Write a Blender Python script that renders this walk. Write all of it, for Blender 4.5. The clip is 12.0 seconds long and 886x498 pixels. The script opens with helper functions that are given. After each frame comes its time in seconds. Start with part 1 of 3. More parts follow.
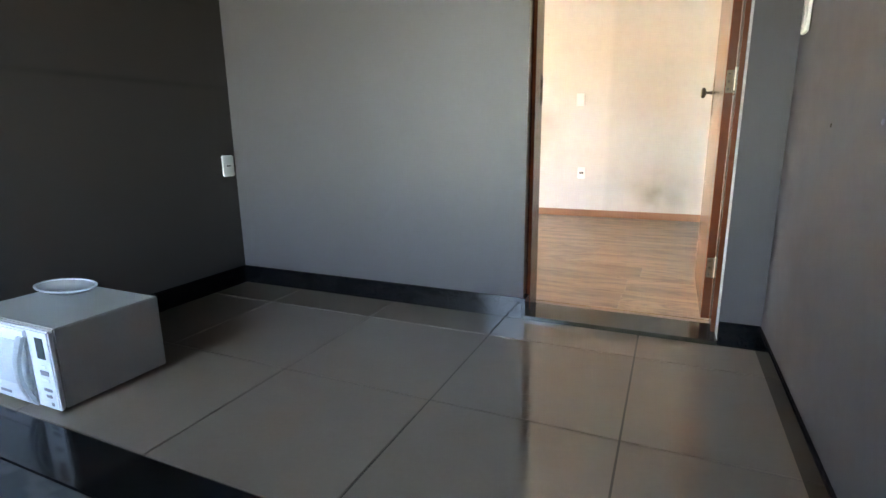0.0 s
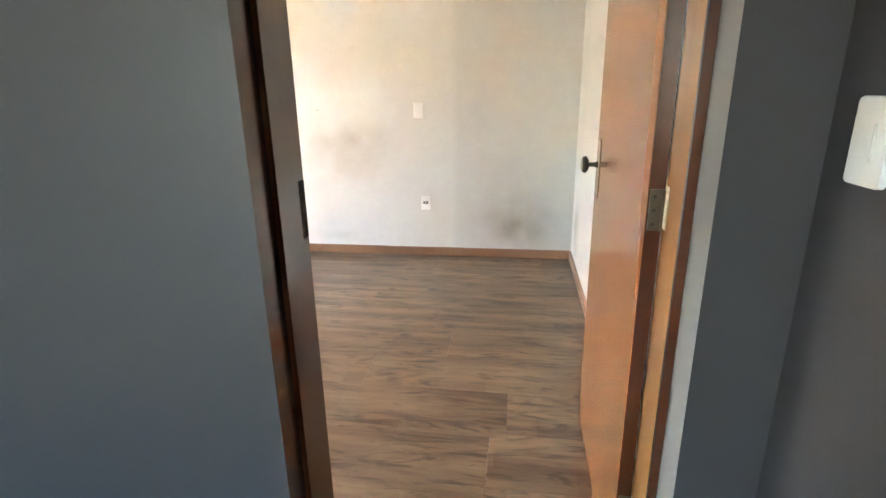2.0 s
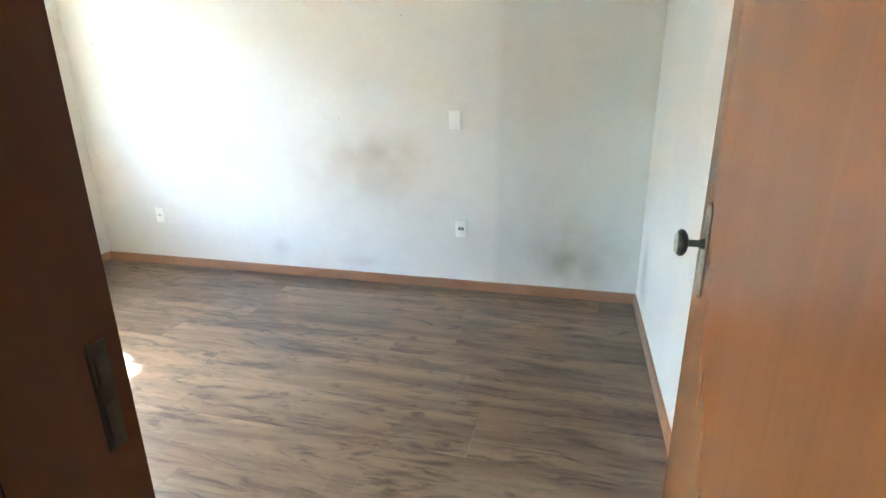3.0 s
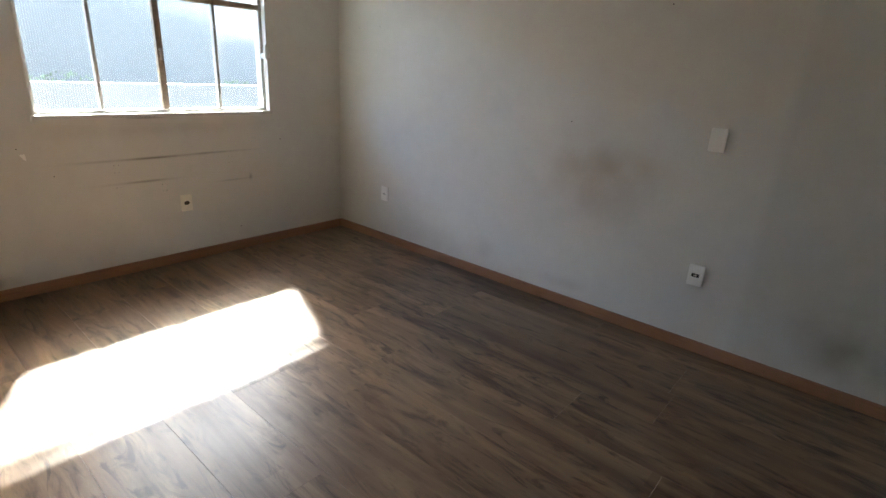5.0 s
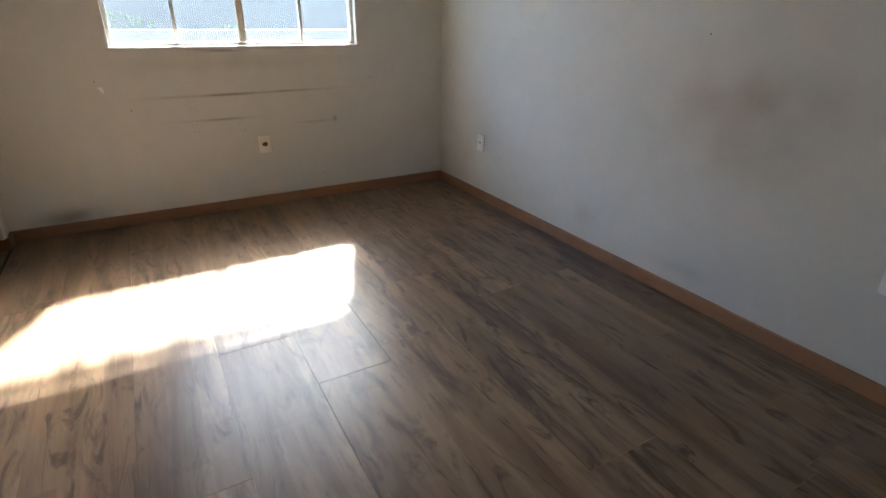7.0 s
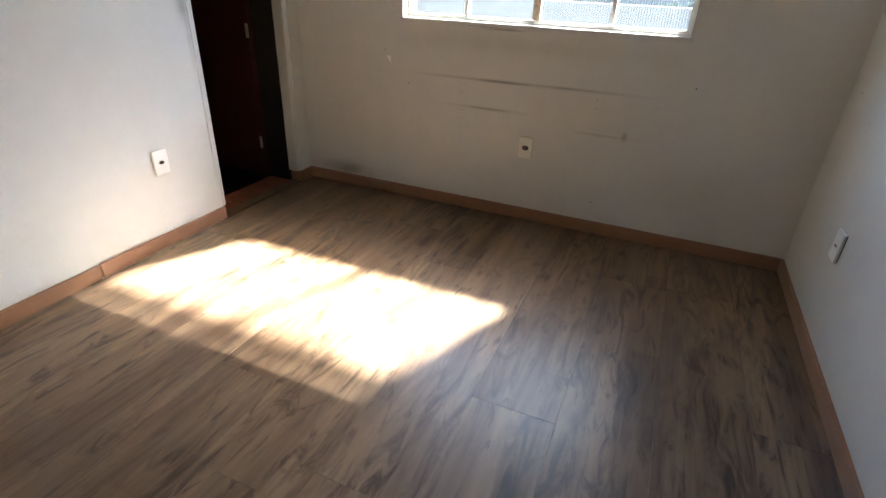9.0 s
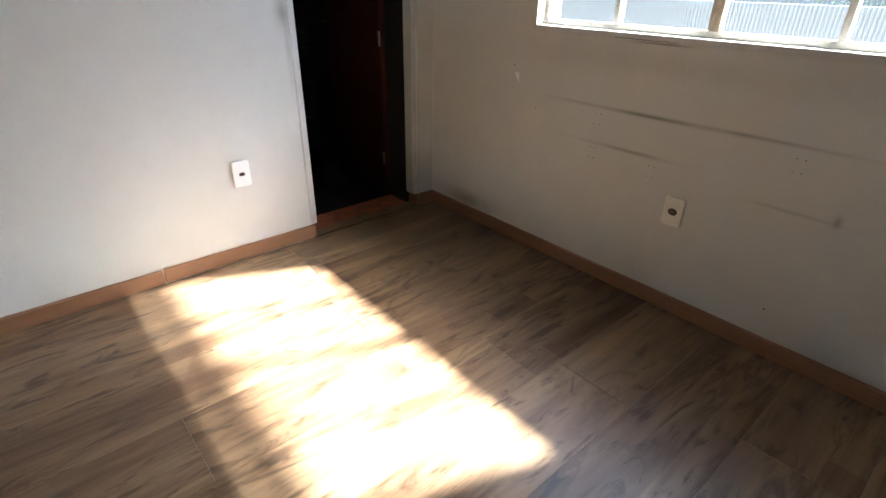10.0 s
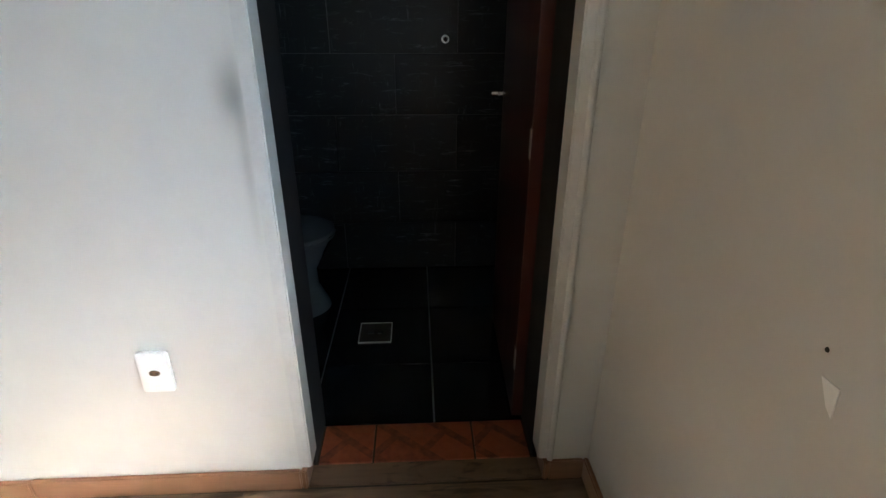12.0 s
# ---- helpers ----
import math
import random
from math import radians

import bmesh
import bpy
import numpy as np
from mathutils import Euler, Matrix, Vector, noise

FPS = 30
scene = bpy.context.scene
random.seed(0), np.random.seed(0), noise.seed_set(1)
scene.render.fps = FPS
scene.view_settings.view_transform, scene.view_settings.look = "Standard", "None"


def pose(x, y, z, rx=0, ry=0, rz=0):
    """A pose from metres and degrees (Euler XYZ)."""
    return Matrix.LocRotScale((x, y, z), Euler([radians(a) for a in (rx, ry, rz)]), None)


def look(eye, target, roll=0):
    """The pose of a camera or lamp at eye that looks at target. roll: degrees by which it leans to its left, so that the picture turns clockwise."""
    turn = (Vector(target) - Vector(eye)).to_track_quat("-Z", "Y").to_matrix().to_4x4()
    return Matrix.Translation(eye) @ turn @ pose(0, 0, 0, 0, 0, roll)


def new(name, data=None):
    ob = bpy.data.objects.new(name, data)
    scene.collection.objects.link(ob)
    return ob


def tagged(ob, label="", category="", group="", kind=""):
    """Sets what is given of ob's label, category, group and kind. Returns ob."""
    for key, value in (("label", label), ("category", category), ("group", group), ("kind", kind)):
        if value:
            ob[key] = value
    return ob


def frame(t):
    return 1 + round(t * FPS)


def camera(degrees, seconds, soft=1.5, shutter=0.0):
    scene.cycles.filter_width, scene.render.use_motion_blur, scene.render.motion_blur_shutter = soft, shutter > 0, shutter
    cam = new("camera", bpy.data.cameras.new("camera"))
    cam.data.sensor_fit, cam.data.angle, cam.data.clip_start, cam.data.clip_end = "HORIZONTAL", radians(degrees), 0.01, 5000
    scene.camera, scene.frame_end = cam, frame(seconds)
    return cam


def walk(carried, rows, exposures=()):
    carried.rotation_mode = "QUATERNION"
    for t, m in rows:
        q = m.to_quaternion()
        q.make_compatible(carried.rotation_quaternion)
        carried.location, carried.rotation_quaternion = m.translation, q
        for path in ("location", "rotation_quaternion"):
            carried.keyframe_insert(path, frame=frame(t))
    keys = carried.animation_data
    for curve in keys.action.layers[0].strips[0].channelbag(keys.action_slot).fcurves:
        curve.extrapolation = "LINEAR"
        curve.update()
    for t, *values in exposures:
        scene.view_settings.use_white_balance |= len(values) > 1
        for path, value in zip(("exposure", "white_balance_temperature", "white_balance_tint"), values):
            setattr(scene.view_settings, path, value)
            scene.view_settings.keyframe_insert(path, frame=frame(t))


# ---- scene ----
cam = camera(82.0, 12.0)

PATH = [
    (0, (3.881, -2.482, 0.842), (3.087, -0.7, 0.402), -0.7),
    (0.5, (3.803, -2.14, 0.911), (3.333, -0.255, 0.436), -1.2),
    (1, (3.848, -1.802, 1.013), (3.578, 0.117, 0.517), -1.7),
    (1.5, (3.842, -1.501, 1.153), (3.549, 0.394, 0.583), -1.9),
    (2, (3.785, -1.116, 1.282), (3.499, 0.775, 0.696), -0.9),
    (2.5, (3.803, -0.777, 1.34), (3.517, 1.111, 0.744), -1.0),
    (3, (3.788, -0.418, 1.352), (3.3, 1.425, 0.751), -0.7),
    (3.3, (3.738, -0.224, 1.38), (3.127, 1.578, 0.763), -0.3),
    (3.5, (3.744, -0.091, 1.407), (3.018, 1.665, 0.781), 0.0),
    (3.7, (3.706, -0.016, 1.425), (2.811, 1.661, 0.804), -0.1),
    (5.3, (3.663, -0.012, 1.397), (2.445, 1.424, 0.724), 3.2),
    (5.5, (3.69, -0.01, 1.344), (2.493, 1.436, 0.654), 2.4),
    (6, (3.674, 0.15, 1.217), (2.484, 1.575, 0.473), 1.2),
    (6.5, (3.64, 0.43, 1.201), (2.237, 1.607, 0.399), -0.8),
    (7, (3.598, 0.821, 1.208), (2.016, 1.729, 0.387), 0.6),
    (7.5, (3.58, 1.225, 1.247), (1.826, 1.616, 0.368), -1.5),
    (7.7, (3.532, 1.36, 1.248), (1.752, 1.505, 0.346), -1.9),
    (9.3, (2.481, 2.265, 1.236), (0.902, 1.454, 0.315), 2.5),
    (9.5, (2.3, 2.312, 1.219), (0.783, 1.378, 0.31), 1.8),
    (10, (1.884, 2.271, 1.215), (0.722, 0.939, 0.279), 0.9),
    (10.5, (1.416, 2.115, 1.234), (0.359, 0.69, 0.312), 3.3),
    (11, (1.005, 1.863, 1.237), (0.347, 0.2, 0.343), 1.5),
    (11.3, (0.823, 1.63, 1.233), (0.344, -0.103, 0.356), 2.2),
    (11.5, (0.673, 1.465, 1.226), (0.264, -0.299, 0.377), 2.3),
    (12, (0.473, 1.067, 1.22), (0.381, -0.752, 0.394), 0.1),
]
EXPOSURES = [
    (0.0, 8.7, 7800, 12), (1.5, 8.6, 7600, 10), (2.0, 8.25, 7300, 7), (2.5, 8.05, 6900, 2), (3.0, 7.95, 6000, -4), (3.5, 7.3, 6150, -1), (3.8, 6.35, 6400, 3),
    (5.3, 5.8, 6600, 5), (7.5, 5.85, 6450, 4), (9.5, 5.65, 6350, 5), (10.5, 5.55, 6300, 5), (11.5, 5.5, 6250, 3), (12.0, 5.75, 6050, 0)]
walk(cam, [(t, look(eye, target, roll)) for t, eye, target, roll in PATH], EXPOSURES)

# ---- daylight: a clear sky and one sun, low enough to shine under the eave and through the window ----
SUN_WAY = Vector((1.0, -0.43, -1.09)).normalized()
sky_world = bpy.data.worlds.new("sky")
scene.world = sky_world
sky_world.use_nodes = True
sky_nodes = sky_world.node_tree.nodes
sky = sky_nodes.new("ShaderNodeTexSky")
sky.sky_type = "NISHITA"
sky.sun_disc = False
sky.sun_elevation = math.asin(-SUN_WAY.z)
sky.sun_rotation = math.atan2(-SUN_WAY.x, -SUN_WAY.y) % (2 * math.pi)
sky_world.node_tree.links.new(sky.outputs["Color"], sky_nodes["Background"].inputs["Color"])
sky_nodes["Background"].inputs["Strength"].default_value = 0.07
sun_lamp = bpy.data.lights.new("sun", "SUN")
sun_lamp.energy = 2.9
sun_lamp.angle = radians(3)
sun_lamp.color = (1.0, 0.985, 0.965)
sun = new("sun", sun_lamp)
sun.matrix_world = look(Vector((0, 0, 6)) - SUN_WAY * 8, Vector((0, 0, 6)))

# ---- materials ----


def tree_of(name):
    m = bpy.data.materials.new(name)
    m.use_nodes = True
    return m, m.node_tree, m.node_tree.nodes["Principled BSDF"]


def math_node(t, op, a, b=None, c=None, clamp=False):
    n = t.nodes.new("ShaderNodeMath")
    n.operation, n.use_clamp = op, clamp
    for k, v in enumerate((a, b, c)):
        if v is None:
            continue
        if isinstance(v, (int, float)):
            n.inputs[k].default_value = v
        else:
            t.links.new(v, n.inputs[k])
    return n.outputs[0]


def mix_col(t, fac, a, b, blend="MIX"):
    n = t.nodes.new("ShaderNodeMix")
    n.data_type, n.blend_type = "RGBA", blend
    for key, v in (("Factor", fac), ("A", a), ("B", b)):
        s = [i for i in n.inputs if i.name == key and i.type == ("VALUE" if key == "Factor" else "RGBA")][0]
        if isinstance(v, (int, float)):
            s.default_value = v
        elif isinstance(v, tuple):
            s.default_value = (*v, 1)
        else:
            t.links.new(v, s)
    return [o for o in n.outputs if o.type == "RGBA"][0]


def coords(t, scale=(1, 1, 1), offset=None):
    c = t.nodes.new("ShaderNodeTexCoord")
    mp = t.nodes.new("ShaderNodeMapping")
    mp.inputs["Scale"].default_value = scale
    t.links.new(c.outputs["Object"], mp.inputs["Vector"])
    if offset is not None:
        t.links.new(offset, mp.inputs["Location"])
    return mp.outputs["Vector"]


def noise_of(t, vec, scale, detail=4.0, rough=0.55, distort=0.0):
    n = t.nodes.new("ShaderNodeTexNoise")
    n.inputs["Scale"].default_value, n.inputs["Detail"].default_value = scale, detail
    n.inputs["Roughness"].default_value, n.inputs["Distortion"].default_value = rough, distort
    t.links.new(vec, n.inputs["Vector"])
    return n.outputs["Fac"]


def ramp(t, v, lo, hi):
    n = t.nodes.new("ShaderNodeMapRange")
    n.inputs["From Min"].default_value, n.inputs["From Max"].default_value = lo, hi
    t.links.new(v, n.inputs["Value"])
    return n.outputs[0]


def bump_of(t, bsdf, height, strength, dist=0.002):
    b = t.nodes.new("ShaderNodeBump")
    b.inputs["Strength"].default_value, b.inputs["Distance"].default_value = strength, dist
    t.links.new(height, b.inputs["Height"])
    t.links.new(b.outputs["Normal"], bsdf.inputs["Normal"])


def plain(name, col, rough=0.5, metal=0.0, vary=0.12, scale=6.0, bump=0.1, grain=90.0, coat=0.0):
    """A surface of one colour with blotches, fine grain and a little relief."""
    m, t, b = tree_of(name)
    v = coords(t)
    big, fine = noise_of(t, v, scale), noise_of(t, v, grain, 3)
    dark = tuple(c * (1 - vary) for c in col)
    light = tuple(min(1, c * (1 + vary)) for c in col)
    f = math_node(t, "MULTIPLY_ADD", fine, 0.35, math_node(t, "MULTIPLY", big, 0.65))
    t.links.new(mix_col(t, ramp(t, f, 0.3, 0.7), dark, light), b.inputs["Base Color"])
    r = math_node(t, "MULTIPLY_ADD", big, 0.2 * rough, rough * 0.9)
    t.links.new(r, b.inputs["Roughness"])
    b.inputs["Metallic"].default_value = metal
    b.inputs["Coat Weight"].default_value = coat
    if bump:
        bump_of(t, b, fine, bump)
    return m


def smudge(t, xyz, centre, radius, power=1.0):
    """A soft round mask of a stain at a place on a wall; broken up by the caller."""
    total = None
    for s, c, r in zip(xyz, centre, radius):
        if r is None:
            continue
        d = math_node(t, "MULTIPLY", math_node(t, "SUBTRACT", s, c), 1.0 / r)
        d = math_node(t, "MULTIPLY", d, d)
        total = d if total is None else math_node(t, "ADD", total, d)
    return math_node(t, "MULTIPLY", math_node(t, "POWER", 2.718, math_node(t, "MULTIPLY", total, -1.0)), power)


def wall_paint(name, col, stains=(), rough=0.55, bump=0.12, bands=()):
    """Rolled wall paint with patches, a fine orange-peel relief and stains or soft tints of their own place and size.
    """
    m, t, b = tree_of(name)
    v = coords(t)
    sep = t.nodes.new("ShaderNodeSeparateXYZ")
    t.links.new(v, sep.inputs[0])
    xyz = sep.outputs
    big, mid, fine = noise_of(t, v, 1.6, 3), noise_of(t, v, 9.0, 5, 0.65), noise_of(t, v, 160.0, 2)
    soft_mid = noise_of(t, v, 5.0, 2, 0.4)
    f = math_node(t, "MULTIPLY_ADD", mid, 0.45, math_node(t, "MULTIPLY", big, 0.55))
    c = mix_col(t, ramp(t, f, 0.3, 0.7), tuple(k * 0.93 for k in col), tuple(min(1, k * 1.04) for k in col))
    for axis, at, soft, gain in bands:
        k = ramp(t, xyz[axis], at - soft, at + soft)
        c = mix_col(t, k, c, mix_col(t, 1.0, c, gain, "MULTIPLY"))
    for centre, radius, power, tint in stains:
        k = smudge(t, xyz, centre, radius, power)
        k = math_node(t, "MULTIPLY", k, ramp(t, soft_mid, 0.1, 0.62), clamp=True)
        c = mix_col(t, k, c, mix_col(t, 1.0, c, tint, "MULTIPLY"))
    t.links.new(c, b.inputs["Base Color"])
    t.links.new(math_node(t, "MULTIPLY_ADD", mid, 0.15, rough - 0.07), b.inputs["Roughness"])
    bump_of(t, b, math_node(t, "MULTIPLY_ADD", mid, 1.5, fine), bump, 0.0015)
    return m


def wood(name, dark, mid, light, rough=0.35, along=0, coat=0.2, stretch=9.0, knots=True, bump=0.06, spread=1.0):
    """Wood grain that runs along one axis of the object, different on every piece."""
    m, t, b = tree_of(name)
    info = t.nodes.new("ShaderNodeObjectInfo")
    shift = t.nodes.new("ShaderNodeCombineXYZ")
    for k in range(3):
        t.links.new(math_node(t, "MULTIPLY", info.outputs["Random"], (37.0, 53.0, 71.0)[k]), shift.inputs[k])
    sc = [stretch] * 3
    sc[along] = stretch * 0.09
    v = coords(t, tuple(sc), shift.outputs[0])
    grain = noise_of(t, v, 1.6, 8, 0.62, 0.9) if knots else noise_of(t, v, 0.8, 2, 0.4, 0.1)
    sc[along] = stretch * 0.05
    fibre = noise_of(t, coords(t, tuple(s * 6 for s in sc), shift.outputs[0]), 1.0, 4, 0.6)
    sc[along] = stretch * 0.22
    dash = noise_of(t, coords(t, tuple(s * 1.0 for s in sc), shift.outputs[0]), 0.8, 6, 0.7, 1.6)
    tone = math_node(t, "MULTIPLY_ADD", info.outputs["Random"], 0.16, math_node(t, "MULTIPLY_ADD", fibre, 0.3, math_node(t, "MULTIPLY", grain, 0.75)))
    c = mix_col(t, ramp(t, tone, 0.36, 0.82), mid, light)
    if knots:
        streak = ramp(t, dash, 0.54, 0.70)
        c = mix_col(t, math_node(t, "MULTIPLY", streak, 0.8 * spread, clamp=True), c, dark)
    t.links.new(c, b.inputs["Base Color"])
    t.links.new(math_node(t, "MULTIPLY_ADD", fibre, 0.16, rough - 0.08), b.inputs["Roughness"])
    b.inputs["Coat Weight"].default_value, b.inputs["Coat Roughness"].default_value = coat, 0.25
    if bump:
        bump_of(t, b, fibre, bump, 0.0006)
    return m


def veneer(name, col, rough=0.25, coat=0.3):
    """Smooth varnished veneer with faint upright figure."""
    m, t, b = tree_of(name)
    big, fine = noise_of(t, coords(t, (9, 9, 0.7)), 1.0, 3, 0.5), noise_of(t, coords(t, (70, 70, 3)), 1.0, 2, 0.5)
    f = math_node(t, "MULTIPLY_ADD", fine, 0.4, math_node(t, "MULTIPLY", big, 0.6))
    t.links.new(mix_col(t, ramp(t, f, 0.25, 0.75), tuple(c * 0.90 for c in col), tuple(c * 1.10 for c in col)), b.inputs["Base Color"])
    b.inputs["Roughness"].default_value = rough
    b.inputs["Coat Weight"].default_value, b.inputs["Coat Roughness"].default_value = coat, 0.2
    return m


def stone(name, base, fleck, rough=0.08, density=0.6, scale=260.0):
    m, t, b = tree_of(name)
    v = coords(t)
    vor = t.nodes.new("ShaderNodeTexVoronoi")
    vor.inputs["Scale"].default_value = scale
    t.links.new(v, vor.inputs["Vector"])
    cloud = noise_of(t, v, 14, 4)
    f = math_node(t, "MULTIPLY", ramp(t, vor.outputs["Distance"], density, 0.0), ramp(t, cloud, 0.3, 0.7))
    t.links.new(mix_col(t, f, base, fleck), b.inputs["Base Color"])
    t.links.new(math_node(t, "MULTIPLY_ADD", cloud, 0.08, rough), b.inputs["Roughness"])
    b.inputs["Specular IOR Level"].default_value = 0.18
    return m


def porcelain(name, col, rough=0.07):
    m, t, b = tree_of(name)
    info = t.nodes.new("ShaderNodeObjectInfo")
    v = coords(t)
    big, fine = noise_of(t, v, 3.0, 6, 0.6, 0.4), noise_of(t, v, 60, 3)
    f = math_node(t, "MULTIPLY_ADD", info.outputs["Random"], 0.15, math_node(t, "MULTIPLY_ADD", fine, 0.3, math_node(t, "MULTIPLY", big, 0.6)))
    t.links.new(mix_col(t, ramp(t, f, 0.3, 0.75), tuple(c * 0.88 for c in col), col), b.inputs["Base Color"])
    t.links.new(math_node(t, "MULTIPLY_ADD", big, 0.05, rough), b.inputs["Roughness"])
    b.inputs["Specular IOR Level"].default_value = 0.8
    return m


BROWN, GREYD, BLACKD = (0.60, 0.49, 0.38), (0.45, 0.45, 0.43), (0.2, 0.19, 0.17)
WHITE = (0.66, 0.645, 0.60)
M_far = wall_paint("off_white_paint_stained", WHITE, [
    ((2.50, 0, 0.94), (0.26, None, 0.09), 0.4, BROWN), ((2.40, 0, 0.82), (0.36, None, 0.24), 0.6, (0.70, 0.61, 0.49)),
    ((3.80, 0, 0.27), (0.24, None, 0.17), 0.85, (0.52, 0.48, 0.39)), ((3.76, 0, 0.40), (0.36, None, 0.34), 0.45, (0.68, 0.67, 0.62)),
    ((1.66, 0, 0.20), (0.07, None, 0.07), 0.4, (0.6, 0.6, 0.58)), ((2.28, 0, 0.15), (0.16, None, 0.035), 0.4, (0.6, 0.6, 0.58))],
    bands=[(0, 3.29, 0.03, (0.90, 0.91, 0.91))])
M_window_wall = wall_paint("off_white_paint_scuffed", WHITE, [
    ((0, 1.30, 0.760), (None, 0.34, 0.0075), 0.75, BLACKD), ((0, 1.70, 0.765), (None, 0.24, 0.006), 0.6, BLACKD),
    ((0, 1.22, 0.609), (None, 0.18, 0.0075), 0.6, BLACKD), ((0, 1.87, 0.550), (None, 0.12, 0.006), 0.45, BLACKD),
    ((0, 1.985, 0.560), (None, 0.012, 0.02), 0.7, BLACKD), ((0, 0.33, 0.10), (None, 0.20, 0.05), 1.0, GREYD),
    # a wide soft band, slightly darker, just below the sill; then the thin crack line
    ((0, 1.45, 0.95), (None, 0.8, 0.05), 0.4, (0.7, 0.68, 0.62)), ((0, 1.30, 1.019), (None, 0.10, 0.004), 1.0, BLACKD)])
M_right_wall = wall_paint("off_white_paint_mould", WHITE, [((0, 2.58, 0.30), (None, 0.13, 0.16), 0.9, GREYD)])
M_entry = wall_paint("off_white_paint_doorside", WHITE, [((0.84, 0, 1.08), (0.03, None, 0.06), 0.8, GREYD), ((0.83, 0, 0.95), (0.012, None, 0.16), 0.5, GREYD)], bump=0.2)
M_grey = wall_paint("grey_paint", (0.062, 0.058, 0.060), rough=0.5)
M_char = wall_paint("charcoal_paint", (0.052, 0.047, 0.042), [
    ((0, -0.9, 1.105), (None, 0.55, 0.014), 0.9, (0.4, 0.4, 0.4)), ((0, -0.75, 1.52), (None, 0.30, 0.018), 0.8, (0.4, 0.4, 0.4))], rough=0.5)
M_ceiling = wall_paint("ceiling_paint", (0.78, 0.78, 0.75))
M_dark_ceiling = plain("dark_wood_ceiling", (0.13, 0.09, 0.06), 0.6)
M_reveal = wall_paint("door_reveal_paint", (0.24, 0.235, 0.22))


def laminate():
    """Three-strip wood laminate: strips of changing tone, long grain and dark streaks; differs from plank to plank."""
    m, t, b = tree_of("laminate")
    info = t.nodes.new("ShaderNodeObjectInfo")
    rnd = info.outputs["Random"]
    shift = t.nodes.new("ShaderNodeCombineXYZ")
    for k in range(3):
        t.links.new(math_node(t, "MULTIPLY", rnd, (37.0, 53.0, 71.0)[k]), shift.inputs[k])
    slide = t.nodes.new("ShaderNodeCombineXYZ")
    t.links.new(math_node(t, "MULTIPLY", rnd, 9.7), slide.inputs[0])
    strip = t.nodes.new("ShaderNodeTexBrick")
    for key, v in (("Scale", 1.0), ("Mortar Size", 0.0), ("Brick Width", 0.46), ("Row Height", 0.0967), ("Bias", 0.0)):
        strip.inputs[key].default_value = v
    strip.offset, strip.offset_frequency = 0.37, 2
    strip.inputs["Color1"].default_value, strip.inputs["Color2"].default_value = (0, 0, 0, 1), (1, 1, 1, 1)
    t.links.new(coords(t, (1, 1, 1), slide.outputs[0]), strip.inputs["Vector"])
    tone = strip.outputs["Color"]
    grain = noise_of(t, coords(t, (0.6, 6, 6), shift.outputs[0]), 1.0, 6, 0.6, 1.0)
    patch = noise_of(t, coords(t, (1.5, 4.2, 4.2), shift.outputs[0]), 1.0, 3, 0.55, 0.8)
    broad = noise_of(t, coords(t, (2.6, 10, 10), shift.outputs[0]), 1.0, 5, 0.6, 2.4)
    line = noise_of(t, coords(t, (3.3, 20, 20), shift.outputs[0]), 1.0, 4, 0.6, 1.3)
    fibre = noise_of(t, coords(t, (3.0, 120, 120), shift.outputs[0]), 1.0, 3, 0.6)
    f = math_node(t, "MULTIPLY_ADD", fibre, 0.12, math_node(t, "MULTIPLY", grain, 0.95))
    f = math_node(t, "MULTIPLY_ADD", tone, 0.12, math_node(t, "MULTIPLY_ADD", rnd, 0.10, f))
    c = mix_col(t, ramp(t, f, 0.42, 0.80), (0.080, 0.042, 0.023), (0.240, 0.155, 0.093))
    k = math_node(t, "MULTIPLY", math_node(t, "MULTIPLY", ramp(t, line, 0.46, 0.66), ramp(t, patch, 0.42, 0.60)), 0.85)
    k = math_node(t, "MAXIMUM", k, math_node(t, "MULTIPLY", ramp(t, broad, 0.54, 0.68), 0.75))
    c = mix_col(t, k, c, (0.024, 0.012, 0.007))
    t.links.new(c, b.inputs["Base Color"])
    wear = noise_of(t, coords(t, (1, 1, 1), shift.outputs[0]), 5.0, 7, 0.7)
    b.inputs["Specular IOR Level"].default_value = 0.42
    r = math_node(t, "MULTIPLY_ADD", wear, 0.18, 0.22)
    t.links.new(math_node(t, "MULTIPLY_ADD", fibre, 0.08, r), b.inputs["Roughness"])
    bump_of(t, b, math_node(t, "MULTIPLY_ADD", k, -0.6, fibre), 0.10, 0.0008)
    return m


M_floor = laminate()
M_base = wood("baseboard_laminate", (0.16, 0.08, 0.045), (0.26, 0.125, 0.066), (0.36, 0.185, 0.10), rough=0.35, along=0, stretch=14, spread=0.5)
M_base_y = wood("baseboard_laminate_cross", (0.16, 0.08, 0.045), (0.26, 0.125, 0.066), (0.36, 0.185, 0.10), rough=0.35, along=1, stretch=14, spread=0.5)
M_door = veneer("varnished_door", (0.31, 0.118, 0.042))
# same wood as the door: left jamb darkened for shade, hinge jamb paled as lit
M_jamb_shaded = veneer("shaded_jamb_veneer", (0.085, 0.027, 0.012))
M_post_lit = veneer("lit_jamb_veneer", (0.34, 0.165, 0.062))
M_edge = veneer("dark_door_edge", (0.085, 0.026, 0.012))
M_bathdoor = wood("dark_red_door", (0.012, 0.003, 0.002), (0.042, 0.009, 0.005), (0.065, 0.014, 0.008), rough=0.35, along=2, stretch=12, spread=0.5)
M_ebony = plain("ebony_paint", (0.007, 0.006, 0.0055), 0.75)
